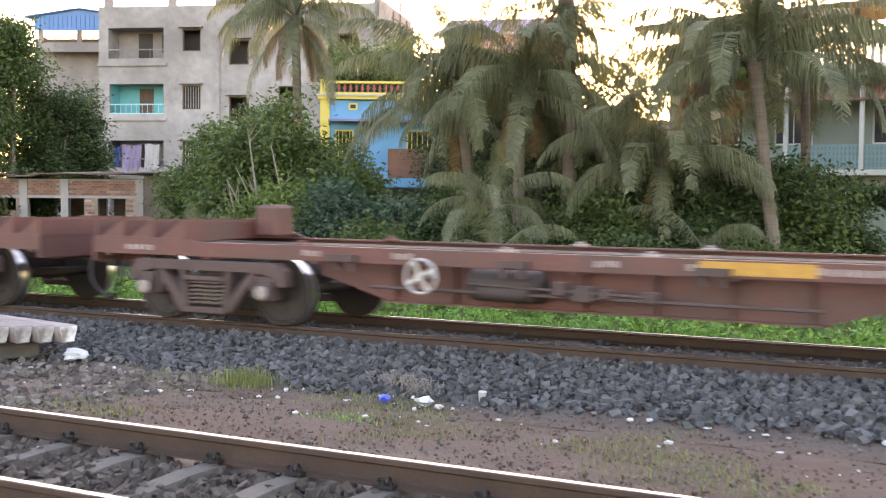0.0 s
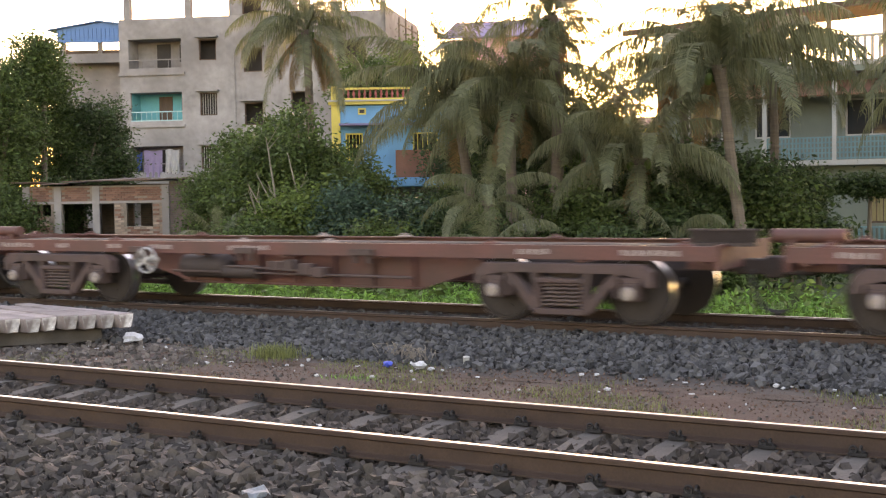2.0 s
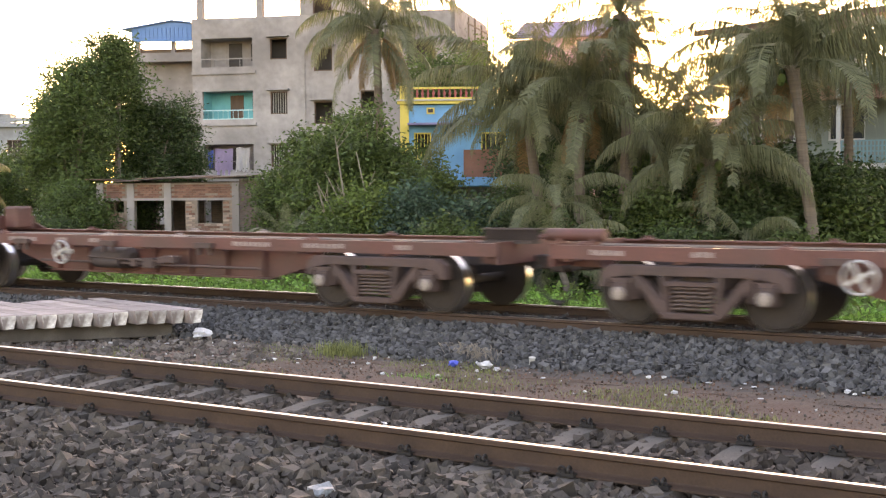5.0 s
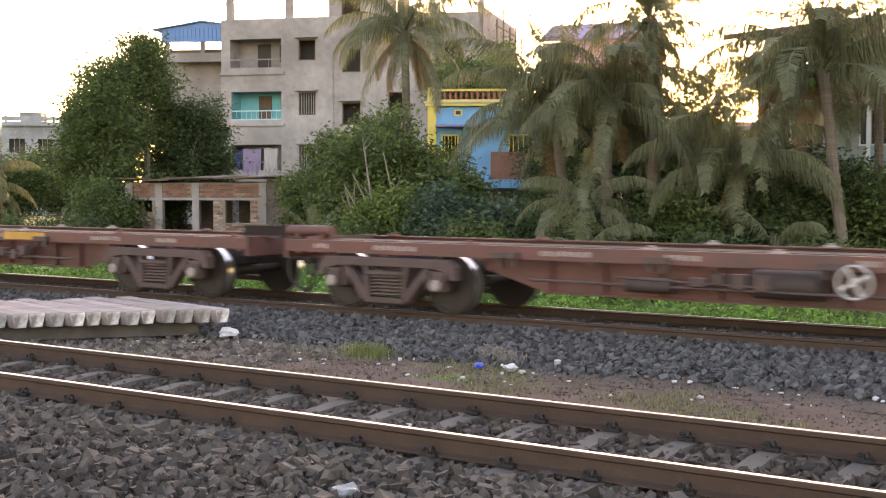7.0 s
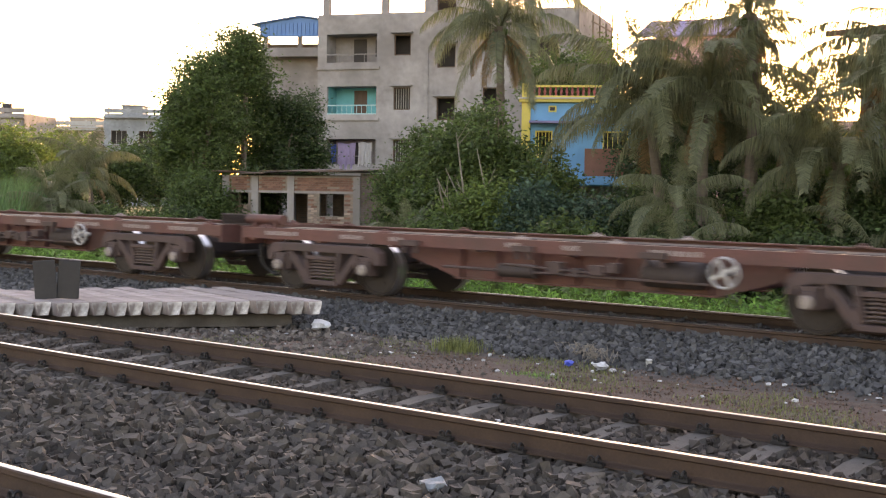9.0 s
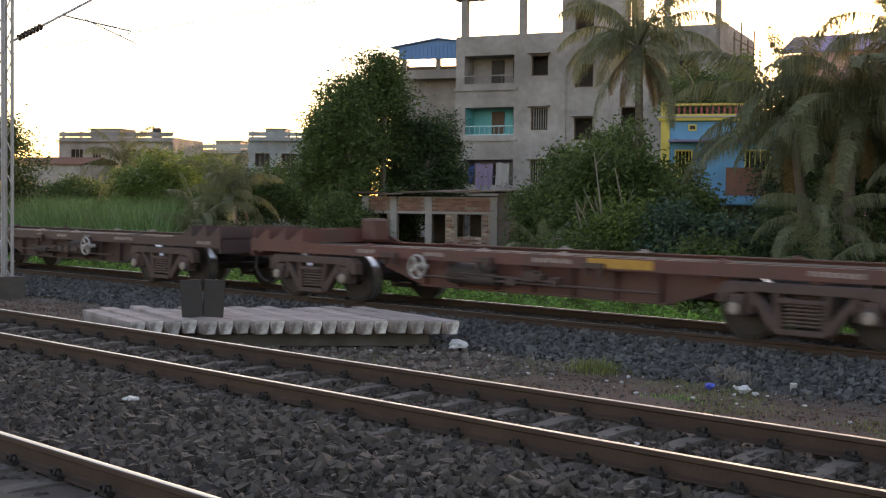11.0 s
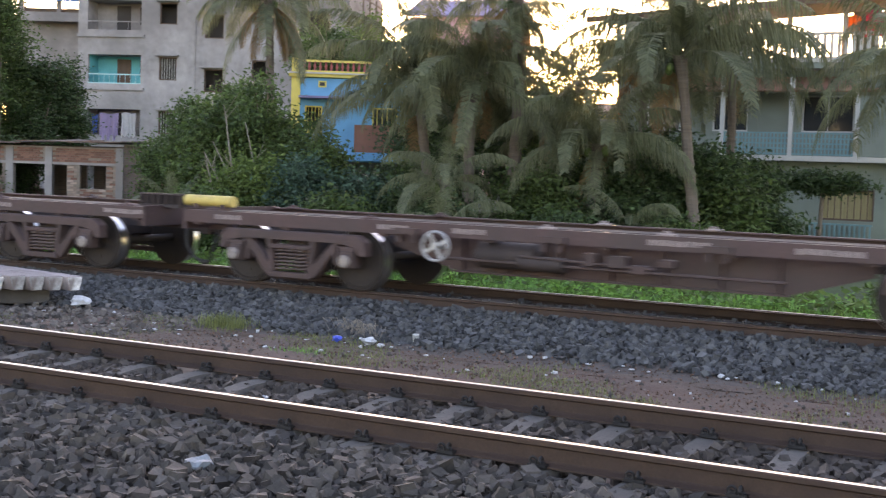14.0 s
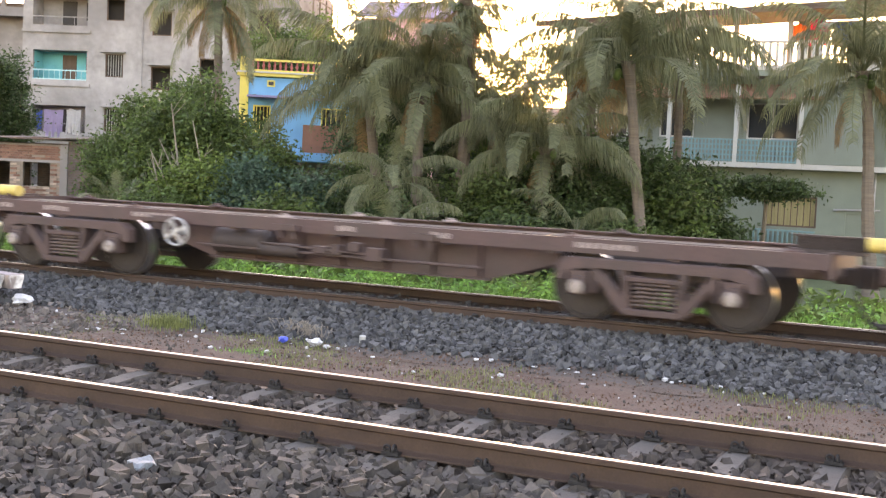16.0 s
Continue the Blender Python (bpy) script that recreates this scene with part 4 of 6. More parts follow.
def blue_house():
    h = thing("blue_house", "sky-blue house with yellow corner and red balusters", "house", pose(-28.69, 40.95, 0, 0, 0, 30), "houses behind the railway")
    wall("wall", 7.5, -1.0, 5.2, [(0.5, 1.2, 3.0, 4.1), (3.2, 4.2, 3.0, 4.1), (1.5, 7.2, -1.0, 1.9)], "blue", h)
    wall("veranda_back", 7.1, -1.0, 3.0, [(1.6, 2.5, -1.0, 1.1)], "plaster", h, pose(0.2, 2.2, 0))
    slab("veranda_ceiling", h, "plaster", 0.2, 7.3, 0.2, 2.2, 2.0, 2.12)
    wall("wall", 7.0, -1.0, 5.2, [], "blue", h, pose(0.2, 0.2, 0, 0, 0, 90))
    wall("wall", 7.0, -1.0, 5.2, [], "blue", h, pose(7.5, 0.2, 0, 0, 0, 90))
    slab("roof", h, "blue", 0.2, 7.3, 0.2, 7.0, 5.0, 5.2)
    slab("corner_pilaster", h, "lemon", -0.05, 0.3, -0.06, 0.0, -1.0, 5.25)
    slab("cornice", h, "lemon", -0.15, 7.6, -0.18, 0.2, 5.24, 5.36)
    slab("cornice", h, "white", -0.2, 7.65, -0.24, 0.2, 5.36, 5.42)
    slab("parapet_base", h, "lemon", 0.0, 7.5, -0.05, 0.12, 5.42, 5.50)
    slab("parapet_rail", h, "lemon", -0.05, 7.55, -0.08, 0.15, 5.84, 5.92)
    slab("parapet_post", h, "lemon", -0.05, 0.22, -0.08, 0.15, 5.42, 5.98)
    prof = [(0.055, 0.0), (0.055, 0.03), (0.03, 0.06), (0.055, 0.13), (0.06, 0.17), (0.03, 0.27), (0.045, 0.31), (0.055, 0.34)]
    bm = bmesh.new()
    rings = [[bm.verts.new((r * math.cos(a * math.pi / 4), r * math.sin(a * math.pi / 4), z)) for a in range(8)] for r, z in prof]
    for p, q in zip(rings, rings[1:]):
        for i in range(8):
            bm.faces.new((p[i], p[(i + 1) % 8], q[(i + 1) % 8], q[i]))
    me = finish(bm, "baluster", "maroon", True)
    for k in range(32):
        part("baluster", me, "", h, at=pose(0.42 + k * 0.22, 0.03, 5.5))
    slab("vent", h, "lemon", 1.02, 1.34, -0.03, 0.0, 4.84, 5.1)
    # dark plate painted as the shade inside the vent
    slab("vent_hole", h, "inner_shade", 1.08, 1.28, -0.04, -0.03, 4.9, 5.04)
    slab("sunshade", h, "purple_tin", 0.3, 7.4, -0.75, 0.0, 4.38, 4.46)
    for a in (0.5, 3.2):
        window(h, a, a + (0.7 if a < 1 else 1.0), 3.0, 4.1, y=0.05, frame_mat="lemon", bars=4, bar_mat="lemon")
    slab("painted_panel", h, "orange", 2.5, 7.3, -0.03, 0.0, 2.3, 3.4)
    slab("painted_band", h, "blue", 1.4, 7.5, -0.5, 0.0, 1.95, 2.2)


def brick_shed():
    h = thing("brick_shed", "unfinished brick shed with open window holes and tin roof", "shed", pose(-37.59, 32.97, 0, 0, 0, 28), "houses behind the railway")
    op = [(0.3, 1.05, 0.98, 1.42), (1.5, 2.66, -1.0, 1.46), (2.95, 3.5, -1.0, 1.46), (3.98, 4.98, 0.55, 1.44)]
    wall("wall", 5.6, -1.0, 1.46, op, "mortar", h, label="rough brick wall set in pale mortar")
    upper = wall("upper_wall", 5.6, 1.5, 2.12, [], "mortar", h, label="red brick upper wall")
    slab("lintel", h, "plaster", -0.05, 5.65, -0.05, 0.2, 1.44, 1.53)
    for x in (-0.02, 1.2, 2.68, 5.36):
        slab("column", h, "plaster", x, x + 0.27, -0.06, 0.22, -1.0, 2.12)
    wall("end_wall", 1.25, -1.0, 2.25, [], "dark_brick", h, pose(5.64, 0.0, 0, 0, 0, 16), label="weathered dark brick end wall")
    slab("end_band", h, "plaster", 5.6, 5.64, -0.02, 0.2, 1.44, 1.53)
    wall("back_wall", 6.6, -1.0, 2.2, [(1.0, 1.5, 0.4, 1.4), (3.1, 3.4, 0.0, 1.4)], "dark_brick", h, pose(0, 4.0, 0))
    wall("left_wall", 4.0, -1.0, 2.1, [], "brick", h, pose(0.2, 0.2, 0, 0, 0, 90))
    slab("window_pier", h, "wood", 0.63, 0.72, 0.02, 0.12, 0.98, 1.42)
    rng = random.Random(8)
    # bricks of the front, each proud of its mortar
    shapes = {}
    for k, kind in enumerate(("red_brick", "red_brick", "pale_brick")):
        bm = bmesh.new()
        add_box(bm, 0, 0, 0, 0.232, 0.05, 0.074)
        for v in bm.verts:
            v.co += Vector((rng.uniform(-0.006, 0.006), rng.uniform(-0.004, 0.004), rng.uniform(-0.004, 0.004)))
        shapes[k] = finish(bm, "brick", kind)
    solid_piers = [(0.26, 1.18, 0.1, 1.44), (3.52, 3.96, 0.1, 1.44), (5.0, 5.34, 0.1, 1.44), (4.0, 4.96, 0.1, 0.52), (0.26, 5.34, 1.54, 2.1)]
    for a, b, c, d in solid_piers:
        row = 0
        z = c + 0.045
        while z < d - 0.03:
            x = a + 0.12 - (0.12 if row % 2 else 0)
            while x < b:
                blocked = any(o[0] - 0.1 < x < o[1] + 0.1 and o[2] - 0.03 < z < o[3] + 0.03 for o in op) or any(q - 0.1 < x < q + 0.36 for q in (1.2, 2.68))
                if a < x - 0.02 and x < b and not blocked and not (z > 1.5 and rng.random() < 0.03):
                    part("brick", shapes[rng.choice((0, 0, 1) if z > 1.5 else (0, 2, 2))], "", h, at=pose(x, -0.012 + rng.uniform(-0.006, 0.006), z, 0, 0, rng.uniform(-1.5, 1.5)))
                x += 0.245
            z += 0.086
            row += 1
    # loose tin sheets for a roof
    for i in range(7):
        bm = bmesh.new()
        add_box(bm, -0.15 + i * 0.98 + 0.45, 1.9, 2.26 + rng.uniform(-0.03, 0.06) + 0.02 * i, 1.05, 4.8, 0.035, Euler((radians(rng.uniform(-1, 2)), radians(rng.uniform(-3, 1)), radians(rng.uniform(-2, 2)))).to_matrix().to_4x4())
        part("roof_sheet", bm, "tin", h)


def balcony_house():
    h = thing("balcony_house", "pale mint two-storey house with aqua lattice balcony and roof terrace", "house", pose(-11.84, 43.41, 0, 0, 0, 0), "houses behind the railway")
    x0 = -4.5
    at = pose(x0, 1.2, 0)
    wall("upper_wall", 13.5, 2.6, 5.6, [(3.7, 5.0, 3.45, 4.75), (6.9, 8.7, 3.45, 4.75), (1.2, 2.6, 3.4, 4.75)], "mint", h, at)
    wall("lower_wall", 13.5, -1.0, 2.45, [(7.9, 9.64, 0.43, 1.5), (10.6, 11.4, -1.0, 1.0)], "mint", h, pose(x0, 0.35, 0))
    wall("wall_front", 2.3, 2.62, 5.6, [], "mint", h, pose(4.55, 0.0, 0))
    wall("side_wall", 9, -1.0, 7.0, [], "mint", h, pose(9.2, 0.4, 0, 0, 0, 90))
    wall("side_wall", 9, -1.0, 5.6, [], "mint", h, pose(x0 + 0.2, 1.4, 0, 0, 0, 90))
    slab("floor_slab", h, "white", x0, 9.1, -0.12, 1.2, 2.42, 2.6)
    slab("roof_slab", h, "mint", x0, 9.1, 0.0, 10.0, 5.6, 5.8)
    for a in (3.7, 6.9, 1.2):
        ww = 1.8 if a == 6.9 else 1.3
        window(h, x0 + a, x0 + a + ww, 3.45, 4.75, y=1.28, frame_mat="white", bars=1, back="inner_shade", depth=0.7)
        bm = bmesh.new()
        add_box(bm, x0 + a + ww / 2, 1.31, 4.1, ww - 0.1, 0.012, 1.2)
        part("pane", bm, "glass", h, "dark glass pane")
    # lattice balcony
    for a, b in ((0.0, 2.25), (2.35, 4.5)):
        bm = bmesh.new()
        n = int((b - a) / 0.12)
        for i in range(n + 1):
            add_box(bm, a + (b - a) * i / n, 0.0, 3.0, 0.05, 0.05, 0.78)
        for z in (2.66, 2.85, 3.02, 3.2, 3.38):
            add_box(bm, (a + b) / 2, 0.0, z, b - a, 0.055, 0.05)
        part("balcony_lattice", bm, "aqua", h, "aqua concrete lattice balustrade")
    for x in (-0.1, 2.3, 4.5):
        slab("balcony_post", h, "white", x - 0.07, x + 0.07, -0.06, 0.08, 2.6, 5.3)
    # tiled awning over the balcony
    for i in range(26):
        bm = bmesh.new()
        add_box(bm, -2.4 + i * 0.3, 0.55, 5.12, 0.27, 1.7, 0.05, Matrix.Rotation(radians(22), 4, "X"))
        part("tile", bm, "tile", h)
    # roof terrace: balusters, posts, tin canopy
    slab("terrace_rail", h, "white", -0.5, 9.1, -0.05, 0.12, 6.72, 6.82)
    slab("terrace_base", h, "white", -0.5, 9.1, -0.05, 0.12, 5.8, 5.98)
    me = None
    for k in range(40):
        if me is None:
            bm = bmesh.new()
            add_box(bm, 0, 0, 0.37, 0.12, 0.09, 0.74)
            me = finish(bm, "baluster", "white", False, 0.02)
        part("baluster", me, "", h, at=pose(-0.3 + k * 0.24, 0.03, 5.98))
    for x in (-0.4, 2.05, 3.9, 6.3, 9.0):
        slab("terrace_post", h, "cream", x - 0.08, x + 0.08, 0.2, 0.36, 5.8, 8.0)
    bm = bmesh.new()
    add_box(bm, 2.2, 3.0, 8.05, 14.5, 8.0, 0.06, Matrix.Rotation(radians(-3), 4, "Y") @ Matrix.Rotation(radians(4), 4, "X"))
    part("canopy", bm, "tin", h, "rusty tin terrace canopy")
    bm = bmesh.new()
    add_box(bm, 2.2, -0.9, 7.72, 14.5, 0.06, 0.22, Matrix.Rotation(radians(-3), 4, "Y"))
    part("canopy_edge", bm, "tin", h, "rusty tin canopy fascia")
    wall("terrace_room", 4.6, 5.8, 8.0, [(1.4, 2.3, 5.9, 7.4)], "cream", h, pose(-4.6, 2.4, 0))
    wall("terrace_room", 5.5, 5.8, 7.9, [(0.9, 1.8, 5.9, 7.6)], "mint", h, pose(3.6, 3.4, 0))
    # ground floor window with bars
    window(h, 3.4, 5.14, 0.43, 1.5, y=0.4, frame_mat="wood", bars=7, bar_mat="wood", back="curtain", depth=0.16)
    bm = bmesh.new()
    for i in range(13):
        add_box(bm, 3.1 + i * 0.165, 0.1, -0.1, 0.06, 0.05, 0.8)
    add_box(bm, 4.1, 0.1, 0.3, 2.1, 0.06, 0.06)
    add_box(bm, 4.1, 0.1, -0.45, 2.1, 0.06, 0.06)
    part("lattice_fence", bm, "aqua", h, "pale aqua lattice panel under the window")
    slab("door_leaf", h, "mint", 5.85, 6.85, 0.42, 0.48, -1.0, 1.0)
    bm = bmesh.new()
    for a, b in (((5.7, 0.3, 1.1), (7.2, 0.3, 1.15)), ((7.0, 0.3, -1), (7.0, 0.3, 2.4))):
        add_tube(bm, a, b, 0.035, seg=6)
    part("water_pipe", bm, "galv", h)
    cloth(h, 3.75, 4.3, 6.85, 7.45, 0.9, "orange_cloth", "orange cloth drying on the terrace", 5)
    cloth(h, 4.45, 5.1, 6.75, 7.6, 0.85, "red_cloth", "crimson cloth drying on the terrace", 6)
    cloth(h, 5.2, 5.9, 6.7, 7.55, 0.9, "blue_cloth", "blue cloth drying on the terrace", 7)


def small_house(name, label, at, w, d, z1, wall_mat, roof_mat, pitch, windows, roof_over=0.4):
    h = thing(name, label, "house", at, "houses behind the railway")
    wall("wall", w, -1.2, z1, windows, wall_mat, h)
    wall("wall", d, -1.2, z1, [], wall_mat, h, pose(w, 0, 0, 0, 0, 90))
    wall("wall", d, -1.2, z1, [], wall_mat, h, pose(0.2, 0.2, 0, 0, 0, 90))
    for o in windows:
        window(h, *o, y=0.08, depth=0.6, bars=2)
    bm = bmesh.new()
    ribs = []
    if pitch:
        rise = d / 2 * math.tan(radians(pitch))
        pts = [(-roof_over, z1), (d / 2, z1 + rise), (d + roof_over, z1), (d + roof_over, z1 + 0.08), (d / 2, z1 + rise + 0.08), (-roof_over, z1 + 0.08)]
        a = [bm.verts.new((-roof_over, y, z)) for y, z in pts]
        b = [bm.verts.new((w + roof_over, y, z)) for y, z in pts]
        bm.faces.new(a)
        bm.faces.new(b[::-1])
        for i in range(len(pts)):
            j = (i + 1) % len(pts)
            bm.faces.new((a[j], a[i], b[i], b[j]))
        n = int(w / 0.35)
        for i in range(n):
            x = -roof_over + (w + 2 * roof_over) * (i + 0.5) / n
            rib = bmesh.new()
            ribs.append(rib)
            add_box(rib, x, d / 4 - roof_over / 2, z1 + rise / 2 + 0.08, 0.05, math.hypot(d / 2 + roof_over, rise), 0.06, Matrix.Rotation(math.atan2(rise, d / 2 + roof_over), 4, "X"))
    else:
        add_box(bm, w / 2, d / 2, z1 + 0.08, w + 2 * roof_over, d + 2 * roof_over, 0.16)
        for k in range(int(w / 2.2)):
            add_box(bm, 0.5 + k * 2.2, 0.1, z1 + 0.5, 0.2, 0.2, 0.7)
        add_box(bm, w / 2, 0.05, z1 + 0.5, w, 0.12, 0.5)
    roof = part("roof", bm, roof_mat, h)
    for rib in ribs:
        part("roof_rib", rib, roof_mat, roof)
    if not pitch and w > 6:
        slab("stair_head", h, wall_mat, w * 0.15, w * 0.42, d * 0.4, d * 0.8, z1 + 0.16, z1 + 1.3)
        slab("stair_head_roof", h, roof_mat, w * 0.13, w * 0.44, d * 0.38, d * 0.82, z1 + 1.3, z1 + 1.42)
        bm = bmesh.new()
        add_tube(bm, (w * 0.72, d * 0.5, z1 + 0.16), (w * 0.72, d * 0.5, z1 + 1.5), 0.6, 0.55, 14)
        part("water_tank", bm, "rubber", h, "black plastic roof tank", True)
        for k in range(3):
            z = z1 - 0.2 - 3.2 * k
            if z > 0:
                slab("floor_band", h, roof_mat, -0.15, w + 0.1, -0.5, 0.0, z - 0.14, z)
    return h


grey_house()
blue_house()
brick_shed()
balcony_house()


def polar(az, d, z=0.0, rz=0.0):
    """A place by bearing and distance from the walk's middle."""
    return pose(d * math.sin(radians(az)), d * math.cos(radians(az)), z, 0, 0, rz)


small_house("roof_shelter", "grey rooftop shelter with a blue tin roof", polar(-47.1, 80, 0, 25), 4.2, 5.0, 9.9, "plaster", "tin", 0, [])
hs = thing("tin_canopy", "blue corrugated tin canopy on posts over a roof", "canopy", polar(-46.9, 79, 0.75, 25))
bm = bmesh.new()
add_prism(bm, [(-0.6, 10.93), (2.6, 11.40), (4.9, 11.08), (4.9, 11.15), (2.6, 11.47), (-0.6, 11.0)], -0.95, 4.5)
part("canopy_sheet", bm, "blue_tin", hs, "low-pitched blue tin sheet")
bm = bmesh.new()
add_prism(bm, [(-0.05, 10.2), (4.6, 10.15), (4.6, 11.1), (2.6, 11.38), (-0.05, 11.0)], -0.75, -0.70)
for k in range(18):
    add_tube(bm, (0.02 + k * 0.265, -0.76, 10.2), (0.02 + k * 0.265, -0.76, 11.0), 0.03, seg=5)
part("canopy_fascia", bm, "blue_tin", hs, "upright corrugated blue tin front")
for xx in (0.1, 2.4, 4.6):
    slab("canopy_post", hs, "plaster", xx - 0.12, xx + 0.12, -0.3, -0.06, 9.0, 10.4)
slab("parapet", hs, "plaster", 0.0, 4.7, -0.4, -0.3, 9.0, 9.55)

small_house("violet_roof_house", "pink and blue house under a violet tin roof", polar(-29.6, 75, 0.8, 15), 6.0, 6.0, 10.0, "pink", "purple_tin", 24, [(1.2, 2.2, 7.0, 8.4), (4.0, 5.0, 7.0, 8.4)])
small_house("roadside_shack", "low cream shack with a tin roof among bushes", polar(-27.0, 33.5, 0.1, 18), 2.4, 2.4, 0.55, "cream", "galv", 14, [(1.2, 2.0, -0.4, 0.3)])
small_house("yellow_house", "yellow house half hidden by palms", polar(-24.5, 52, 0, 15), 5.0, 6.0, 4.2, "lemon", "tin", 10, [(1.0, 2.0, 1.5, 2.8)])
small_house("far_white_house", "pale distant flat-roofed house with many openings", polar(-54.0, 150, 0, 42), 9.0, 9.0, 9.6, "wash", "wash", 0, [(0.8, 2.6, 6.0, 7.8), (4.0, 5.6, 6.0, 7.8), (6.6, 8.4, 6.0, 7.8), (0.8, 2.6, 2.4, 4.2), (4.0, 5.6, 2.4, 4.2), (6.6, 8.4, 2.4, 4.2)], 0.0)
small_house("far_long_house", "distant grey flat-roofed house with roof tanks", polar(-62.3, 150, 0, 34), 14.0, 9.0, 9.0, "plaster", "plaster", 0, [(1.5, 3.0, 6.2, 7.8), (4.2, 5.2, 6.2, 7.8), (8, 9.5, 6.2, 7.8), (11, 12.5, 6.2, 7.8)], 0.0)
small_house("far_red_house", "distant low house with a red tin roof", polar(-64.4, 145, 0, 30), 9.0, 8.0, 5.8, "plaster", "orange", 12, [(2, 3.2, 2.5, 4.0)])
small_house("far_pale_house", "distant cream house between trees", polar(-56.5, 155, 0, 35), 12.0, 8.0, 8.2, "cream", "white", 0, [(2, 3.5, 5.0, 6.4), (7, 8.5, 5.0, 6.4)], 0.0)

# ---- plants ----
def leaf_cloud(rng, centres, spread, n, size, flat=0.75):
    """Leaf quads round clump centres: corners and faces."""
    c = centres[rng.integers(0, len(centres), n)]
    p = c + rng.normal(0, 1, (n, 3)) * spread * np.array([1, 1, flat])
    s = rng.uniform(size * 0.6, size * 1.3, (n, 1))
    a, b = rng.normal(0, 1, (n, 3)), rng.normal(0, 1, (n, 3))
    a[:, 2] *= 0.6
    a /= np.linalg.norm(a, axis=1, keepdims=True)
    b -= a * (a * b).sum(1, keepdims=True)
    b /= np.linalg.norm(b, axis=1, keepdims=True)
    v = np.stack([p - a * s, p + b * s * 0.42 - a * s * 0.1, p + a * s, p - b * s * 0.42 - a * s * 0.1], 1)
    return v.reshape(-1, 3), np.arange(4 * n).reshape(n, 4)


def limb_tree(name, label, x, y, height, rx, ry, crown_z, leaf, n, size, seed, category="tree", clumps=40, trunk=0.16, spread=0.45, z0=-0.95, group="trees and bushes behind the railway"):
    """A trunk that forks into limbs, with a crown of leaf clumps about the limb ends."""
    rng = np.random.default_rng(seed)
    t = thing(name, label, category, pose(x, y, z0), group)
    h0 = height
    cz = (crown_z[0] + crown_z[1]) / 2
    rz = (crown_z[1] - crown_z[0]) / 2
    u = rng.normal(0, 1, (clumps, 3))
    u /= np.linalg.norm(u, axis=1, keepdims=True)
    r = rng.uniform(0.35, 1.0, (clumps, 1)) ** 0.6
    centres = u * r * np.array([rx, ry, rz]) * rng.uniform(0.8, 1.12, (clumps, 1)) + np.array([0, 0, cz])
    centres[:, 2] = np.maximum(centres[:, 2], 0.15)
    v, f = leaf_cloud(rng, centres, spread, n, size)
    v[:, 2] = np.maximum(v[:, 2], 0.02)
    part("crown", raw_mesh("crown", v, f, leaf), leaf, t)
    fork = Vector((rng.uniform(-0.2, 0.2), rng.uniform(-0.2, 0.2), max(0.3, crown_z[0] + 0.25 * rz)))
    bm = bmesh.new()
    add_tube(bm, (0, 0, -0.1), fork, trunk, trunk * 0.7, 8)
    part("trunk", bm, "bark", t, "", True)
    for i in range(min(9, clumps)):
        bm = bmesh.new()
        e = Vector(centres[i])
        mid = fork.lerp(e, 0.5) + Vector((0, 0, 0.12 * (e - fork).length))
        add_tube(bm, fork, mid, trunk * 0.5, trunk * 0.3, 6)
        add_tube(bm, mid, e, trunk * 0.3, trunk * 0.08, 6)
        part("limb", bm, "bark", t, "", True)
    return t


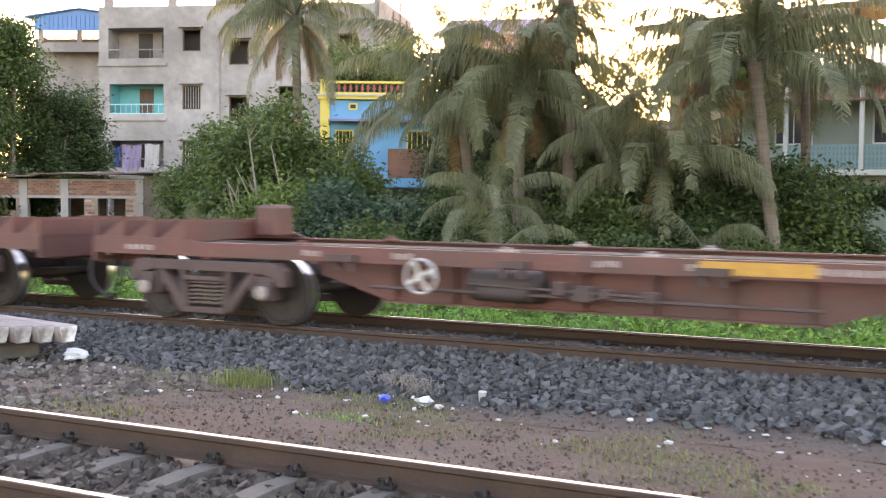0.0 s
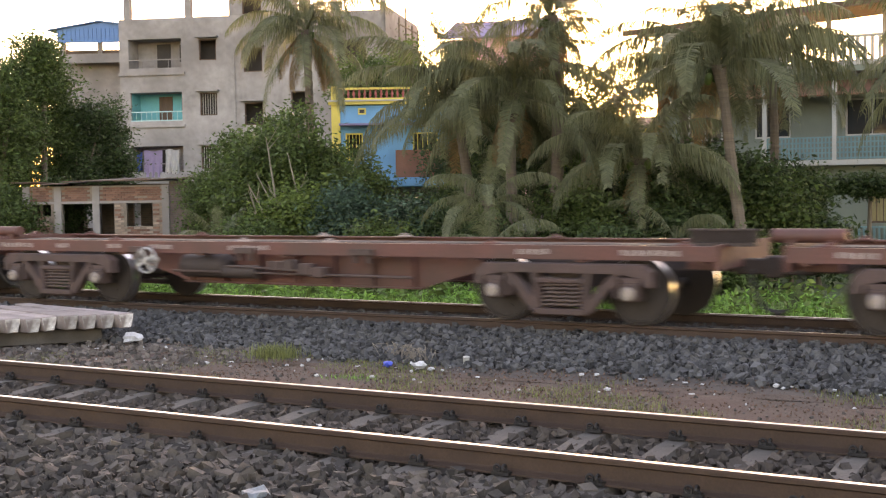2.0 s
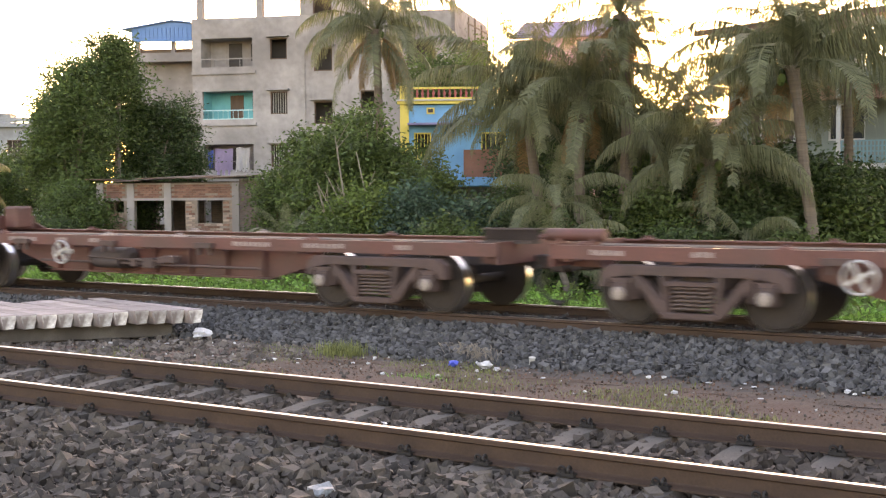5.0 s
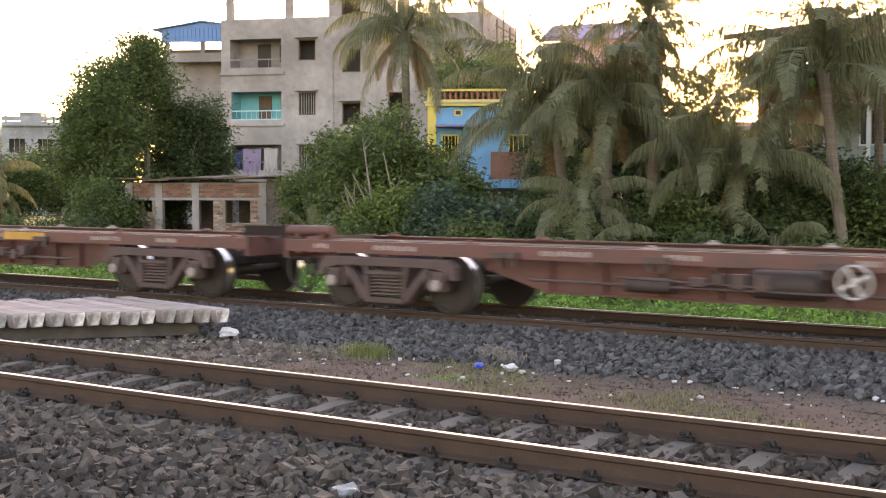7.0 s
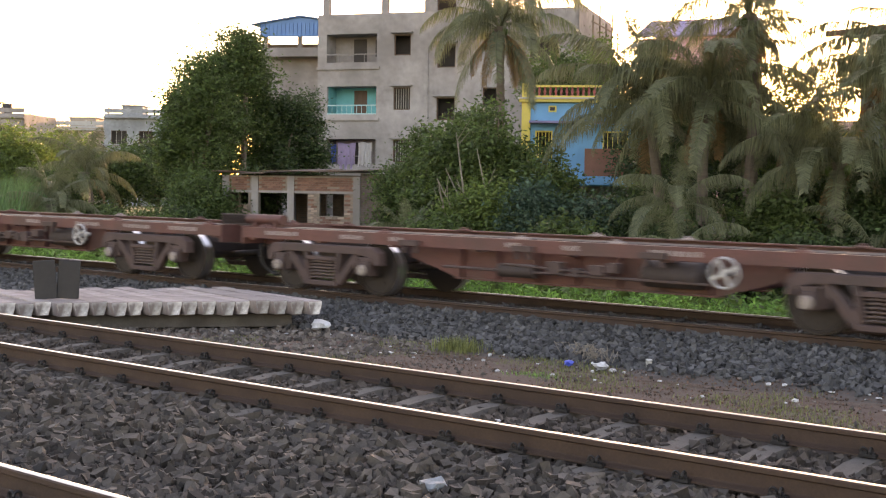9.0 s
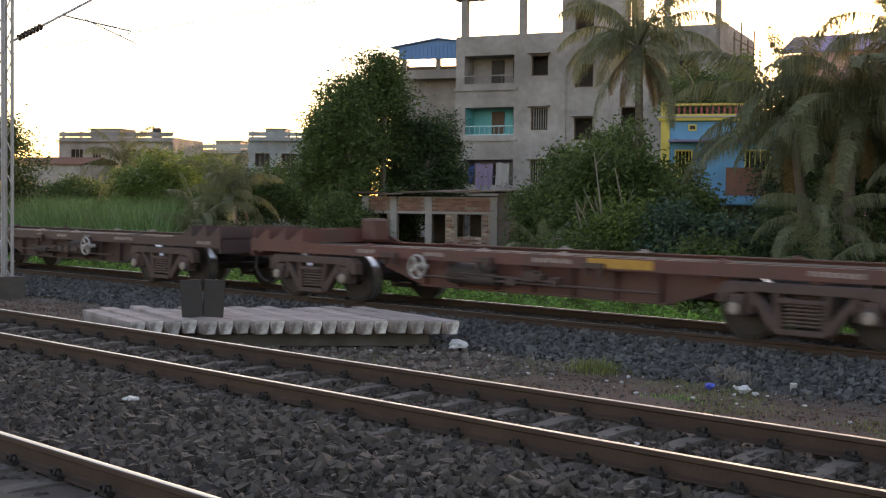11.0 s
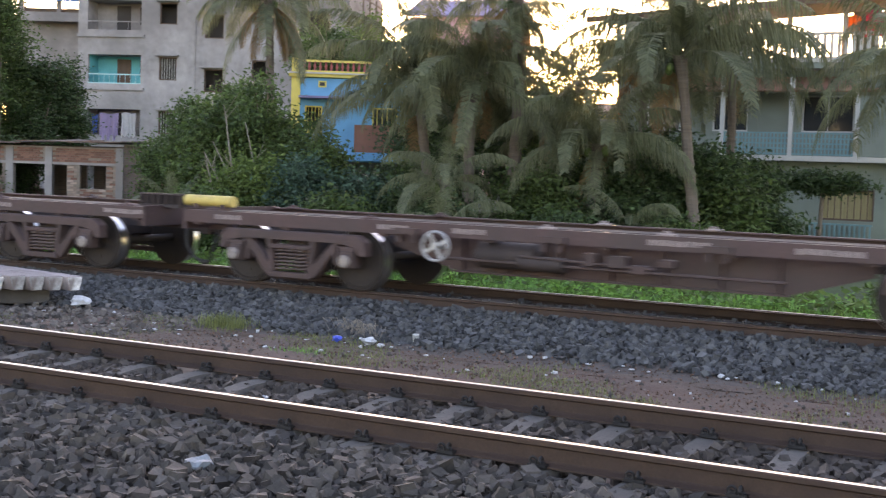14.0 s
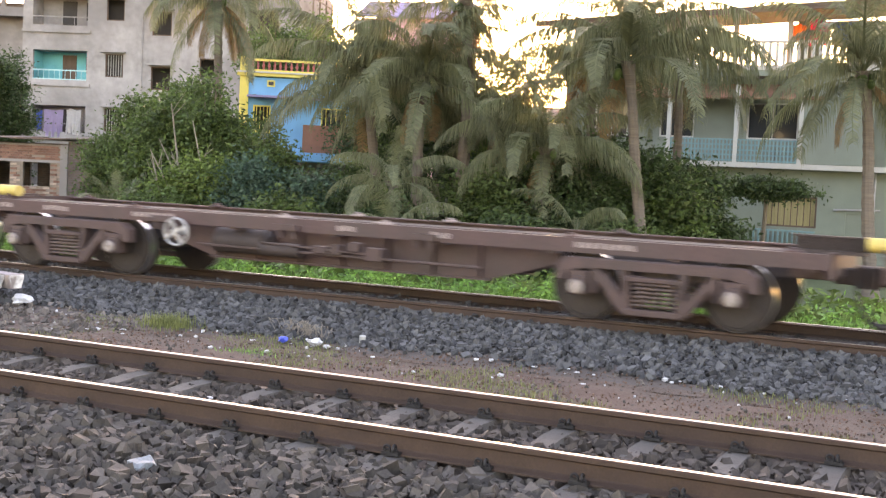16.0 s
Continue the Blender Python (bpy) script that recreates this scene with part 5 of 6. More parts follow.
def frond_mesh(name, length, rise, bend, curl, seed, material, nleaf=96, leaf=0.85):
    """A palm frond along x: a midrib that leaves the crown at the angle rise and bends down by bend, with narrow leaflets hanging from both sides."""
    rng = np.random.default_rng(seed)
    t = np.linspace(0, 1, 18)
    ang = np.radians(np.maximum(rise - bend * t ** 1.25, -96))
    seg = length / 17
    xs = np.concatenate([[0], np.cumsum(np.cos(ang[:-1]) * seg)])
    zs = np.concatenate([[0], np.cumsum(np.sin(ang[:-1]) * seg)])
    ys = curl * length * t ** 2
    v, f = [], []
    for i in range(18):
        w = 0.04 * (1 - 0.85 * t[i])
        v += [(xs[i], ys[i] - w, zs[i]), (xs[i], ys[i] + w, zs[i]), (xs[i], ys[i], zs[i] + w)]
    for i in range(17):
        for j in range(3):
            k = (j + 1) % 3
            f.append((i * 3 + j, i * 3 + k, i * 3 + 3 + k, i * 3 + 3 + j))
    tear = rng.uniform(0, 1, 9)
    for side in (-1, 1):
        for k in range(nleaf):
            q = min(max(0.13 + 0.87 * (k + rng.uniform(-0.35, 0.35)) / nleaf, 0.1), 0.995)
            if tear[int(q * 8.99)] < 0.12 and rng.uniform() < 0.6:
                continue
            a = np.interp(q, t, ang)
            ll = leaf * (0.35 + 0.75 * math.sin(math.pi * min(1, q * 0.84 + 0.13))) * rng.uniform(0.75, 1.15)
            fwd = np.array([math.cos(a), 2 * curl * q, math.sin(a)])
            out = np.array([0, side, 0.0])
            hang = rng.uniform(0.9, 2.6) if rise < 60 else rng.uniform(0.2, 1.2)
            d1 = fwd * 0.6 + out * rng.uniform(0.6, 0.9) + np.array([0, 0, 0.1])
            d2 = fwd * rng.uniform(0.3, 0.6) + out * rng.uniform(0.25, 0.55) + np.array([0, 0, -hang])
            d1, d2 = d1 / np.linalg.norm(d1), d2 / np.linalg.norm(d2)
            p0 = np.array([np.interp(q, t, xs), np.interp(q, t, ys), np.interp(q, t, zs)])
            p1 = p0 + d1 * ll * 0.36
            p2 = p1 + d2 * ll * 0.64
            wv = fwd * rng.uniform(0.012, 0.019)
            b = len(v)
            v += [tuple(p0 - wv * 0.7), tuple(p0 + wv * 0.7), tuple(p1 + wv), tuple(p1 - wv), tuple(p2 + wv * 0.2), tuple(p2 - wv * 0.2)]
            f += [(b, b + 1, b + 2, b + 3), (b + 3, b + 2, b + 4, b + 5)]
    return raw_mesh(name, v, f, material)


# from the young upright fronds to the old hanging ones
FROND_KINDS = [(84, 24, 0.02), (76, 58, -0.06), (68, 86, 0.08), (56, 98, -0.09), (44, 106, 0.11), (30, 104, -0.12), (14, 92, 0.10), (-8, 78, -0.08), (-36, 56, 0.05)]
FRONDS = [[frond_mesh("frond", 3.5, a, b, c * e, 10 + 2 * i + (e > 0), "palm") for e in (-1, 1)] for i, (a, b, c) in enumerate(FROND_KINDS)]
DRY = [frond_mesh("dry_frond", 2.6, a, b, 0.05, 40 + i, "dead_palm") for i, (a, b) in enumerate(((-30, 62), (-55, 40)))]


def palm(x, y, top, lean, n, size, seed, radius=0.13, dry=2, label="coconut palm with drooping green fronds and a ringed trunk", spear=0, ages=(1, 8)):
    """top: crown's height over the rails; lean: the crown's shift from the foot in x; spear: upright young fronds; ages: youngest and oldest of the others."""
    rng = random.Random(seed)
    z0 = -0.95
    p = thing("palm_tree", label, "palm", pose(x, y, z0), "palms behind the railway")
    bm = bmesh.new()
    rows = []
    N = max(8, int((top - z0) / 0.16))
    for i in range(N + 1):
        t = i / N
        c = Vector((lean * t ** 1.6 + 0.05 * math.sin(7 * t + seed), 0.15 * math.sin(3 * t), (top - z0) * t))
        r = radius * (1.2 - 0.4 * t) * (1.08 if i % 2 else 0.95) + (0.09 * (1 - t * 8) if t < 0.125 else 0) + (0.08 * (t - 0.86) / 0.14 if t > 0.86 else 0)
        rows.append([bm.verts.new((c.x + r * math.cos(a * math.pi / 5), c.y + r * math.sin(a * math.pi / 5), c.z)) for a in range(10)])
    for q, s in zip(rows, rows[1:]):
        for a in range(10):
            bm.faces.new((q[a], q[(a + 1) % 10], s[(a + 1) % 10], s[a]))
    part("trunk", bm, "palm_bark", p, "", True)
    crown = (lean + 0.05 * math.sin(7 + seed), 0.02, top - z0)
    for i in range(n):
        if i < spear:
            k, sc = 0, rng.uniform(0.6, 0.8)
        else:
            u = (i - spear) / max(1, n - spear - 1)
            k, sc = min(8, max(0, round(ages[0] + (ages[1] - ages[0]) * u + rng.uniform(-0.7, 0.7)))), rng.uniform(0.85, 1.12)
        ob = part("frond", FRONDS[k][rng.randrange(2)], "", p)
        ob.matrix_local = pose(crown[0], crown[1], crown[2] - 0.02 * k, 0, 0, i * 137.508 + seed * 40 + rng.uniform(-12, 12)) @ Matrix.Diagonal((size * sc,) * 3 + (1,))
    for i in range(dry):
        ob = part("dry_frond", DRY[i % 2], "", p, "withered brown frond")
        ob.matrix_local = pose(crown[0], crown[1], crown[2] - 0.15, 0, 0, rng.uniform(0, 360)) @ Matrix.Diagonal((size * 0.8,) * 3 + (1,))
    for i in range(5):
        bm = bmesh.new()
        a = rng.uniform(0, 6.28)
        bmesh.ops.create_icosphere(bm, subdivisions=2, radius=0.1, matrix=Matrix.Translation((crown[0] + 0.24 * math.cos(a), 0.24 * math.sin(a), crown[2] - 0.15 - rng.uniform(0, 0.25))) @ Matrix.Diagonal((1, 1, 1.25, 1)))
        part("coconut", bm, "leaf", p, "", True)
    return p


def spot(az, d):
    """Ground plan by bearing (degrees from straight across the rails) and distance."""
    return d * math.sin(radians(az)), d * math.cos(radians(az))


PALMS = [  # bearing, distance, crown height, lean, fronds, size, trunk radius, dry fronds, spears, youngest and oldest frond
    (-17.5, 31.0, 4.7, -0.65, 26, 1.05, 0.14, 1, 2, 1, 6.2), (-7.2, 31.0, 4.6, -0.5, 28, 0.85, 0.14, 2, 2, 1, 8), (-24.9, 32.0, 6.2, -0.1, 34, 0.68, 0.16, 9, 8, 0, 8),
    (-36.1, 42.0, 7.2, 0.2, 26, 0.95, 0.15, 9, 2, 2, 8), (-29.2, 33.0, 3.9, -0.3, 30, 1.0, 0.14, 1, 6, 2, 6.4), (-26.7, 31.5, 4.2, 0.2, 28, 0.9, 0.14, 2, 1, 2, 7),
    (-21.0, 31.0, 2.5, 0.1, 24, 0.85, 0.13, 2, 0, 2, 7), (-28.0, 29.5, 1.5, 0.2, 14, 0.6, 0.12, 1, 1, 2, 8), (-23.4, 34.0, 3.0, 0.1, 20, 0.8, 0.13, 1, 0, 2, 7),
    (-15.0, 36.0, 5.3, 0.1, 20, 0.95, 0.13, 1, 1, 3, 7), (-18.9, 36.0, 5.0, 0.1, 20, 0.9, 0.13, 1, 0, 3, 7),
    (-27.9, 27.0, 0.5, -0.2, 9, 0.5, 0.08, 0, 1, 2, 7), (-40.3, 34.0, 0.2, 0.1, 10, 0.5, 0.08, 0, 2, 1, 6), (-19.4, 29.0, 0.5, 0.1, 9, 0.55, 0.08, 0, 0, 3, 7),
    (-56.3, 48.0, 0.9, 0.3, 18, 0.75, 0.13, 1, 1, 2, 7), (-54.8, 58.0, 2.2, -0.3, 18, 0.8, 0.13, 1, 2, 1, 7), (-59.6, 84.0, 4.2, 0.4, 16, 0.95, 0.15, 1, 1, 1, 7), (-2.5, 34.0, 5.4, 0.5, 20, 0.9, 0.12, 1, 1, 1, 7),
]
for i, (az, d, top, lean, n, size, rad, dry, spear, young, old) in enumerate(PALMS):
    px, py = spot(az, d)
    label = "young palm with short drooping fronds" if top < 1 else "tall coconut palm with a shaggy brown crown" if rad == 0.16 else "coconut palm with drooping green fronds and a ringed trunk"
    palm(px - lean, py, top, lean, n, size, i + 1, rad, dry, label, spear, (young, old))

# bearing, distance, lowest and highest leaves over the rails, half width, depth, leaf, count, leaf size
GREEN = [
    (-40.7, 46.0, -0.9, 3.0, 1.4, 1.0, "leaf", 4500, 0.13), (-39.3, 44.0, 0.0, 4.2, 1.3, 1.1, "leaf", 4500, 0.13), (-37.0, 42.0, 0.0, 5.2, 1.4, 1.1, "leaf", 4800, 0.13),
    (-49.6, 50.0, -0.9, 2.4, 1.8, 1.0, "leaf", 5000, 0.14), (-47.6, 52.0, -0.9, 2.6, 1.6, 1.0, "leaf_dark", 5000, 0.14),
    (-16.3, 33.0, -0.9, 2.9, 1.3, 1.0, "leaf_dark", 4500, 0.12), (-19.0, 33.0, -0.9, 3.2, 1.3, 1.0, "leaf_dark", 4500, 0.12), (-14.2, 35.0, 0.6, 2.6, 1.2, 0.9, "leaf_dark", 3500, 0.12),
    (-49.8, 53.0, 0.0, 7.3, 1.7, 1.5, "leaf", 6500, 0.16), (-47.9, 55.0, 5.5, 8.9, 1.1, 1.0, "leaf", 3000, 0.15),
    (-36.4, 36.0, -0.4, 4.4, 1.1, 1.0, "leaf", 4200, 0.12), (-35.2, 35.5, -0.6, 3.4, 1.0, 0.9, "leaf", 4200, 0.12),
    (-25.3, 38.0, 2.0, 5.4, 1.2, 1.0, "leaf_dark", 3600, 0.13), (-27.8, 37.0, 1.0, 4.6, 1.3, 1.0, "leaf_dark", 3800, 0.13),
    (-33.8, 34.5, -0.5, 3.0, 0.7, 0.8, "leaf", 3200, 0.11), (-33.1, 33.5, -0.5, 2.7, 0.8, 0.8, "leaf", 3200, 0.11), (-52.0, 46.0, -0.9, 0.9, 1.6, 1.0, "leaf", 4000, 0.13), (-50.9, 47.0, -0.9, 1.0, 1.2, 1.0, "leaf_dark", 4000, 0.13),
    (-54.4, 49.0, -0.9, 1.1, 1.8, 1.0, "leaf", 4000, 0.14), (-30.6, 36.0, -0.5, 1.9, 0.9, 0.8, "leaf_dark", 3000, 0.11),
    (-24.2, 38.0, 0.0, 4.0, 1.4, 1.2, "leaf_dark", 5000, 0.13),
    (-28.2, 36.0, -0.5, 3.0, 1.3, 1.1, "leaf", 4500, 0.12), (-29.2, 34.5, -0.7, 1.9, 1.3, 1.0, "leaf_dark", 4500, 0.12), (-20.4, 32.0, -0.8, 2.6, 1.1, 0.9, "leaf_dark", 4500, 0.12),
    (-27.0, 48.0, 0.5, 6.0, 2.0, 1.5, "leaf_dark", 4000, 0.15), (-22.6, 46.0, 2.0, 6.8, 1.5, 0.6, "leaf", 2300, 0.15), (-20.6, 41.0, 0.3, 3.6, 1.6, 1.3, "leaf_dark", 4500, 0.14),
    (-18.2, 36.5, -0.5, 3.4, 1.3, 1.1, "leaf_dark", 4500, 0.12), (-31.0, 42.0, -0.5, 1.8, 1.6, 1.3, "leaf_dark", 4000, 0.13), (-28.0, 29.0, -0.9, 1.2, 1.2, 0.8, "leaf_dark", 4500, 0.10),
    (-33.0, 30.0, -0.9, 1.2, 1.3, 0.8, "leaf", 4500, 0.10), (-22.0, 28.0, -0.9, 1.0, 1.2, 0.8, "leaf_dark", 4000, 0.10), (-17.0, 29.5, -0.9, 0.9, 1.0, 0.8, "leaf", 3500, 0.10),
    (-38.0, 37.0, -0.6, 4.2, 1.5, 1.4, "leaf", 7500, 0.12), (-37.0, 38.5, 0.0, 3.9, 1.3, 1.3, "leaf_light", 5000, 0.13), (-38.8, 36.5, -0.8, 2.4, 1.0, 1.0, "leaf", 3500, 0.12),
    (-36.6, 34.0, -0.8, 2.3, 1.5, 1.1, "leaf_light", 6000, 0.11), (-34.2, 33.0, -0.9, 2.1, 1.4, 1.1, "leaf_blue", 6000, 0.10), (-31.8, 32.5, -0.9, 1.8, 1.3, 1.0, "leaf_blue", 5000, 0.10),
    (-38.6, 33.0, -0.9, 1.2, 1.3, 0.9, "leaf", 4500, 0.11), (-29.6, 31.5, -0.9, 1.5, 1.2, 0.9, "leaf_dark", 4500, 0.10), (-27.6, 34.0, -0.5, 2.6, 1.2, 1.0, "leaf_dark", 4500, 0.11),
    (-24.0, 30.5, -0.9, 2.0, 1.2, 0.9, "leaf", 5000, 0.10), (-23.2, 36.0, 0.4, 4.3, 0.8, 0.8, "leaf_light", 2400, 0.10), (-22.0, 32.5, -0.9, 2.4, 1.2, 0.9, "leaf_dark", 4500, 0.11),
    (-20.0, 30.5, -0.9, 1.4, 1.2, 0.9, "leaf_dark", 4500, 0.10), (-18.3, 31.5, -0.9, 1.7, 1.0, 0.9, "leaf_dark", 4000, 0.11), (-15.2, 33.0, -0.9, 2.1, 1.5, 1.0, "leaf", 6000, 0.15),
    (-13.0, 33.5, -0.8, 1.1, 0.9, 0.8, "leaf_dark", 2800, 0.14), (-11.0, 38.5, 1.3, 2.1, 1.7, 0.5, "leaf_dark", 2200, 0.11), (-17.4, 38.0, 0.4, 3.0, 1.2, 0.9, "leaf_dark", 3000, 0.12),
    (-33.6, 52.0, 4.5, 8.0, 1.6, 1.4, "leaf", 3000, 0.16), (-31.5, 53.0, 4.0, 8.4, 1.5, 1.4, "leaf_light", 3000, 0.16), (-29.0, 46.0, 1.0, 5.0, 1.8, 1.5, "leaf_dark", 3500, 0.14),
    (-25.3, 44.0, 1.0, 5.0, 1.3, 1.2, "leaf_dark", 3000, 0.13), (-46.1, 57.0, 0.2, 7.2, 1.7, 1.8, "leaf_dark", 6500, 0.16), (-47.6, 57.0, 0.6, 8.6, 1.5, 1.8, "leaf", 7000, 0.17),
    (-49.4, 54.0, 0.3, 7.9, 1.9, 1.8, "leaf", 8000, 0.17), (-50.5, 55.0, 0.0, 7.0, 1.3, 1.4, "leaf", 6000, 0.16), (-48.6, 55.0, 3.5, 8.6, 1.5, 1.2, "leaf", 4500, 0.16), (-44.9, 58.0, 0.2, 6.6, 1.2, 1.2, "leaf_dark", 4500, 0.15),
    (-58.2, 72.0, 0.0, 5.2, 3.4, 2.4, "leaf_light", 7000, 0.20), (-55.8, 78.0, 0.0, 5.4, 3.0, 2.4, "leaf_light", 6500, 0.20), (-53.4, 66.0, 0.0, 4.3, 2.6, 2.0, "leaf", 6000, 0.18),
    (-61.5, 88.0, 0.0, 3.6, 3.6, 2.4, "leaf", 5500, 0.22), (-64.6, 95.0, 0.0, 3.6, 4.0, 2.4, "leaf_dark", 5500, 0.22), (-51.8, 70.0, 0.0, 4.6, 2.2, 2.0, "leaf_dark", 5000, 0.18),
    (-64.6, 62.0, 0.4, 6.4, 1.8, 1.8, "leaf_dark", 5000, 0.18), (-68.5, 90.0, 0.0, 4.4, 5.0, 3.0, "leaf_dark", 6000, 0.24), (-56.2, 62.0, 0.0, 2.6, 2.6, 1.6, "leaf", 5000, 0.16),
]
for i, (az, d, c0, c1, rx, ry, lf, n, size) in enumerate(GREEN):
    gx, gy = spot(az, d)
    low = c1 < 3
    if d > 44:
        n, size = int(n * 2.6), size * 0.52
    elif c1 >= 3:
        n, size = int(n * 2.0), size * 0.66
    else:
        n, size = int(n * 2.2), min(0.085, size * 0.66)
    spread = 0.16 * min(rx, (c1 - c0) / 2) + 0.12
    limb_tree("bush" if low else "tree", "dense leafy green bush behind the far track" if low else "leafy green tree among houses and palms", gx, gy, c1, max(0.4, rx - spread), max(0.4, ry - spread),
              (c0 + 0.95 + spread, c1 + 0.95 - spread), lf, n, size, 100 + i, "bush" if low else "tree", clumps=60, trunk=0.08 if low else 0.14, spread=spread)


def bare_stems(x, y, seed, lean):
    """A half-bare shrub: pale leaning stems with a few twigs."""
    rng = random.Random(seed)
    t = thing("bare_shrub", "half-bare shrub with pale leaning stems among green trees", "shrub", pose(x, y, -0.95))
    for k in range(3):
        bm = bmesh.new()
        a = Vector((rng.uniform(-0.5, 0.5), 0, 0.2))
        b = a + Vector((lean * rng.uniform(0.6, 1.3), rng.uniform(-0.3, 0.3), rng.uniform(2.6, 4.4)))
        m = a.lerp(b, 0.5) + Vector((rng.uniform(-0.15, 0.15), 0, 0.1))
        add_tube(bm, a, m, 0.045, 0.035, 6)
        add_tube(bm, m, b, 0.035, 0.012, 6)
        for j in range(3):
            c = m.lerp(b, rng.uniform(0, 0.9))
            add_tube(bm, c, c + Vector((rng.uniform(-0.6, 0.6), rng.uniform(-0.2, 0.2), rng.uniform(0.2, 0.7))), 0.015, 0.005, 5)
        part("stem", bm, "pale_bark", t, "", True)


bare_stems(*spot(-35.7, 33.6), 1, -1.6)
bare_stems(*spot(-37.6, 33.9), 2, -1.0)


def blades(name, label, n, xr, yr, height, width, material, seed, keep=None, z=None):
    """Upright grass blades, each a bent strip of two faces."""
    rng = np.random.default_rng(seed)
    x, y = rng.uniform(*xr, n), rng.uniform(*yr, n)
    if keep is not None:
        k = keep(x, y, rng)
        x, y = x[k], y[k]
    n = len(x)
    h = rng.uniform(0.5, 1.1, n) * height
    a = rng.uniform(0, 2 * np.pi, n)
    d = np.stack([np.cos(a), np.sin(a), 0 * a], -1)
    l = np.stack([-np.sin(a), np.cos(a), 0 * a], -1) * (rng.uniform(0.1, 0.6, n) * h)[:, None]
    b = np.stack([x, y, ground_z(y) - 0.02], -1)
    w = (d * width)
    up = np.array([0, 0, 1.0])
    m = b + l * 0.3 + up * (h * 0.6)[:, None]
    t = b + l + up * h[:, None]
    v = np.stack([b - w, b + w, m + w * 0.8, m - w * 0.8, t + w * 0.1, t - w * 0.1], 1).reshape(-1, 3)
    o = np.arange(n)[:, None] * 6
    f = np.concatenate([o + np.array([0, 1, 2, 3]), o + np.array([3, 2, 4, 5])])
    tagged(new(name, raw_mesh(name, v, f, material)), label, "grass", kind="stuff")


blades("verge_grass", "bright green grass along the far track", 26000, (-48, 2), (18.9, 25.5), 0.32, 0.012, "grass", 61)


def weeds(name, label, n, xr, yr, seed, material, size, height):
    """Low leafy weeds in uneven mounds."""
    rng = np.random.default_rng(seed)
    m = 900
    x, y = rng.uniform(*xr, m), rng.uniform(*yr, m)
    tall = height * (0.25 + 0.75 * np.clip(0.5 + 0.35 * np.sin(x * 1.7 + y) + 0.3 * np.sin(x * 0.6 - y * 1.3) + rng.normal(0, 0.25, m), 0, 1.2))
    c = np.stack([x, y, ground_z(y) + tall * 0.5], -1)
    v, f = leaf_cloud(rng, c, 0.17, n, size, 0.7)
    v[:, 2] = np.maximum(v[:, 2], ground_z(v[:, 1]) + 0.01)
    tagged(new(name, raw_mesh(name, v, f, material)), label, "weeds", kind="stuff")


weeds("verge_weeds", "bright green leafy weeds in mounds along the far track", 60000, (-48, 2), (19.2, 26.5), 62, "grass", 0.06, 0.55)
weeds("broad_weeds", "broad-leaved darker weeds in the verge", 16000, (-48, 2), (20.5, 27.0), 64, "leaf_light", 0.11, 0.8)
blades("tall_reeds", "tall green reeds in the meadow beyond the track", 120000, (-110, -33), (22, 54), 2.7, 0.024, "reed", 63, lambda x, y, r: (y < -x * 0.78 - 5.5) & (r.uniform(0, 1, len(x)) < 0.9))

# ---- sleeper stack between the tracks ----
def sleeper_stack():
    bm = bmesh.new()
    prof = [(-0.132, 0.0), (0.132, 0.0), (0.128, -0.07), (0.085, -0.22), (-0.085, -0.22), (-0.128, -0.07)]
    a = [bm.verts.new((x, 0, z)) for x, z in prof]
    b = [bm.verts.new((x, 2.7, z)) for x, z in prof]
    bm.faces.new(a)
    bm.faces.new(b[::-1])
    for i in range(6):
        j = (i + 1) % 6
        bm.faces.new((a[j], a[i], b[i], b[j]))
    me = finish(bm, "stacked_sleeper", "pale_top", False, 0.012)
    me.materials.append(M["whitewash"])
    for f in me.polygons:
        if f.normal.y < -0.9:
            f.material_index = 1
    rng = random.Random(4)
    # the row's front ends run from the corner by the far ballast back towards the near track
    p, q = Vector((-13.75, 13.95, -0.06)), Vector((-16.75, 10.1, -0.06))
    d = q - p
    n = 19
    yaw = math.degrees(math.atan2(d.y, d.x)) + 180
    for i in range(n):
        c = p + d * i / (n - 1)
        ob = new("stacked_sleeper", me)
        ob.matrix_world = pose(c.x, c.y, c.z + rng.uniform(-0.012, 0.012) - 0.004 * max(0, i - 14), rng.uniform(-0.6, 0.6), rng.uniform(-0.7, 0.7), 76 + rng.uniform(-0.3, 0.3)) @ pose(0, rng.uniform(-0.06, 0.06), 0)
        tagged(ob, "spare concrete sleeper with a whitewashed end, laid in a row", "sleeper", "spare sleepers in a row")
    for off, nm in ((0.45, "front"), (2.2, "back")):
        bm = bmesh.new()
        add_box(bm, 0, 0, 0, d.length * 0.95, 0.24, 0.22)
        mid = (p + q) / 2
        solid("bearer_beam", bm, "concrete", "grey concrete beam under the spare sleepers", "beam", pose(mid.x - 0.97 * off, mid.y + 0.24 * off, -0.395, 0, 0, yaw), "beams under the spare sleepers", bevel=0.01)
    return p, d, yaw


P, D, YAW = sleeper_stack()

# black twin board standing on the stack
bd = thing("black_board", "black double board standing at the sleeper stack", "board", pose(-16.55, 11.15, -0.06, 0, 0, YAW + 2))
for k, (x, y) in enumerate(((-0.17, 0.0), (0.18, 0.05))):
    bm = bmesh.new()
    add_box(bm, x, y, 0.30, 0.33, 0.05, 0.60, Matrix.Rotation(radians(3 if k else -4), 4, "Y"))
    part("panel", bm, "rubber", bd, bevel=0.01)
bm = bmesh.new()
add_box(bm, 0, 0.09, 0.2, 0.6, 0.05, 0.06)
part("back_batten", bm, "wood", bd)

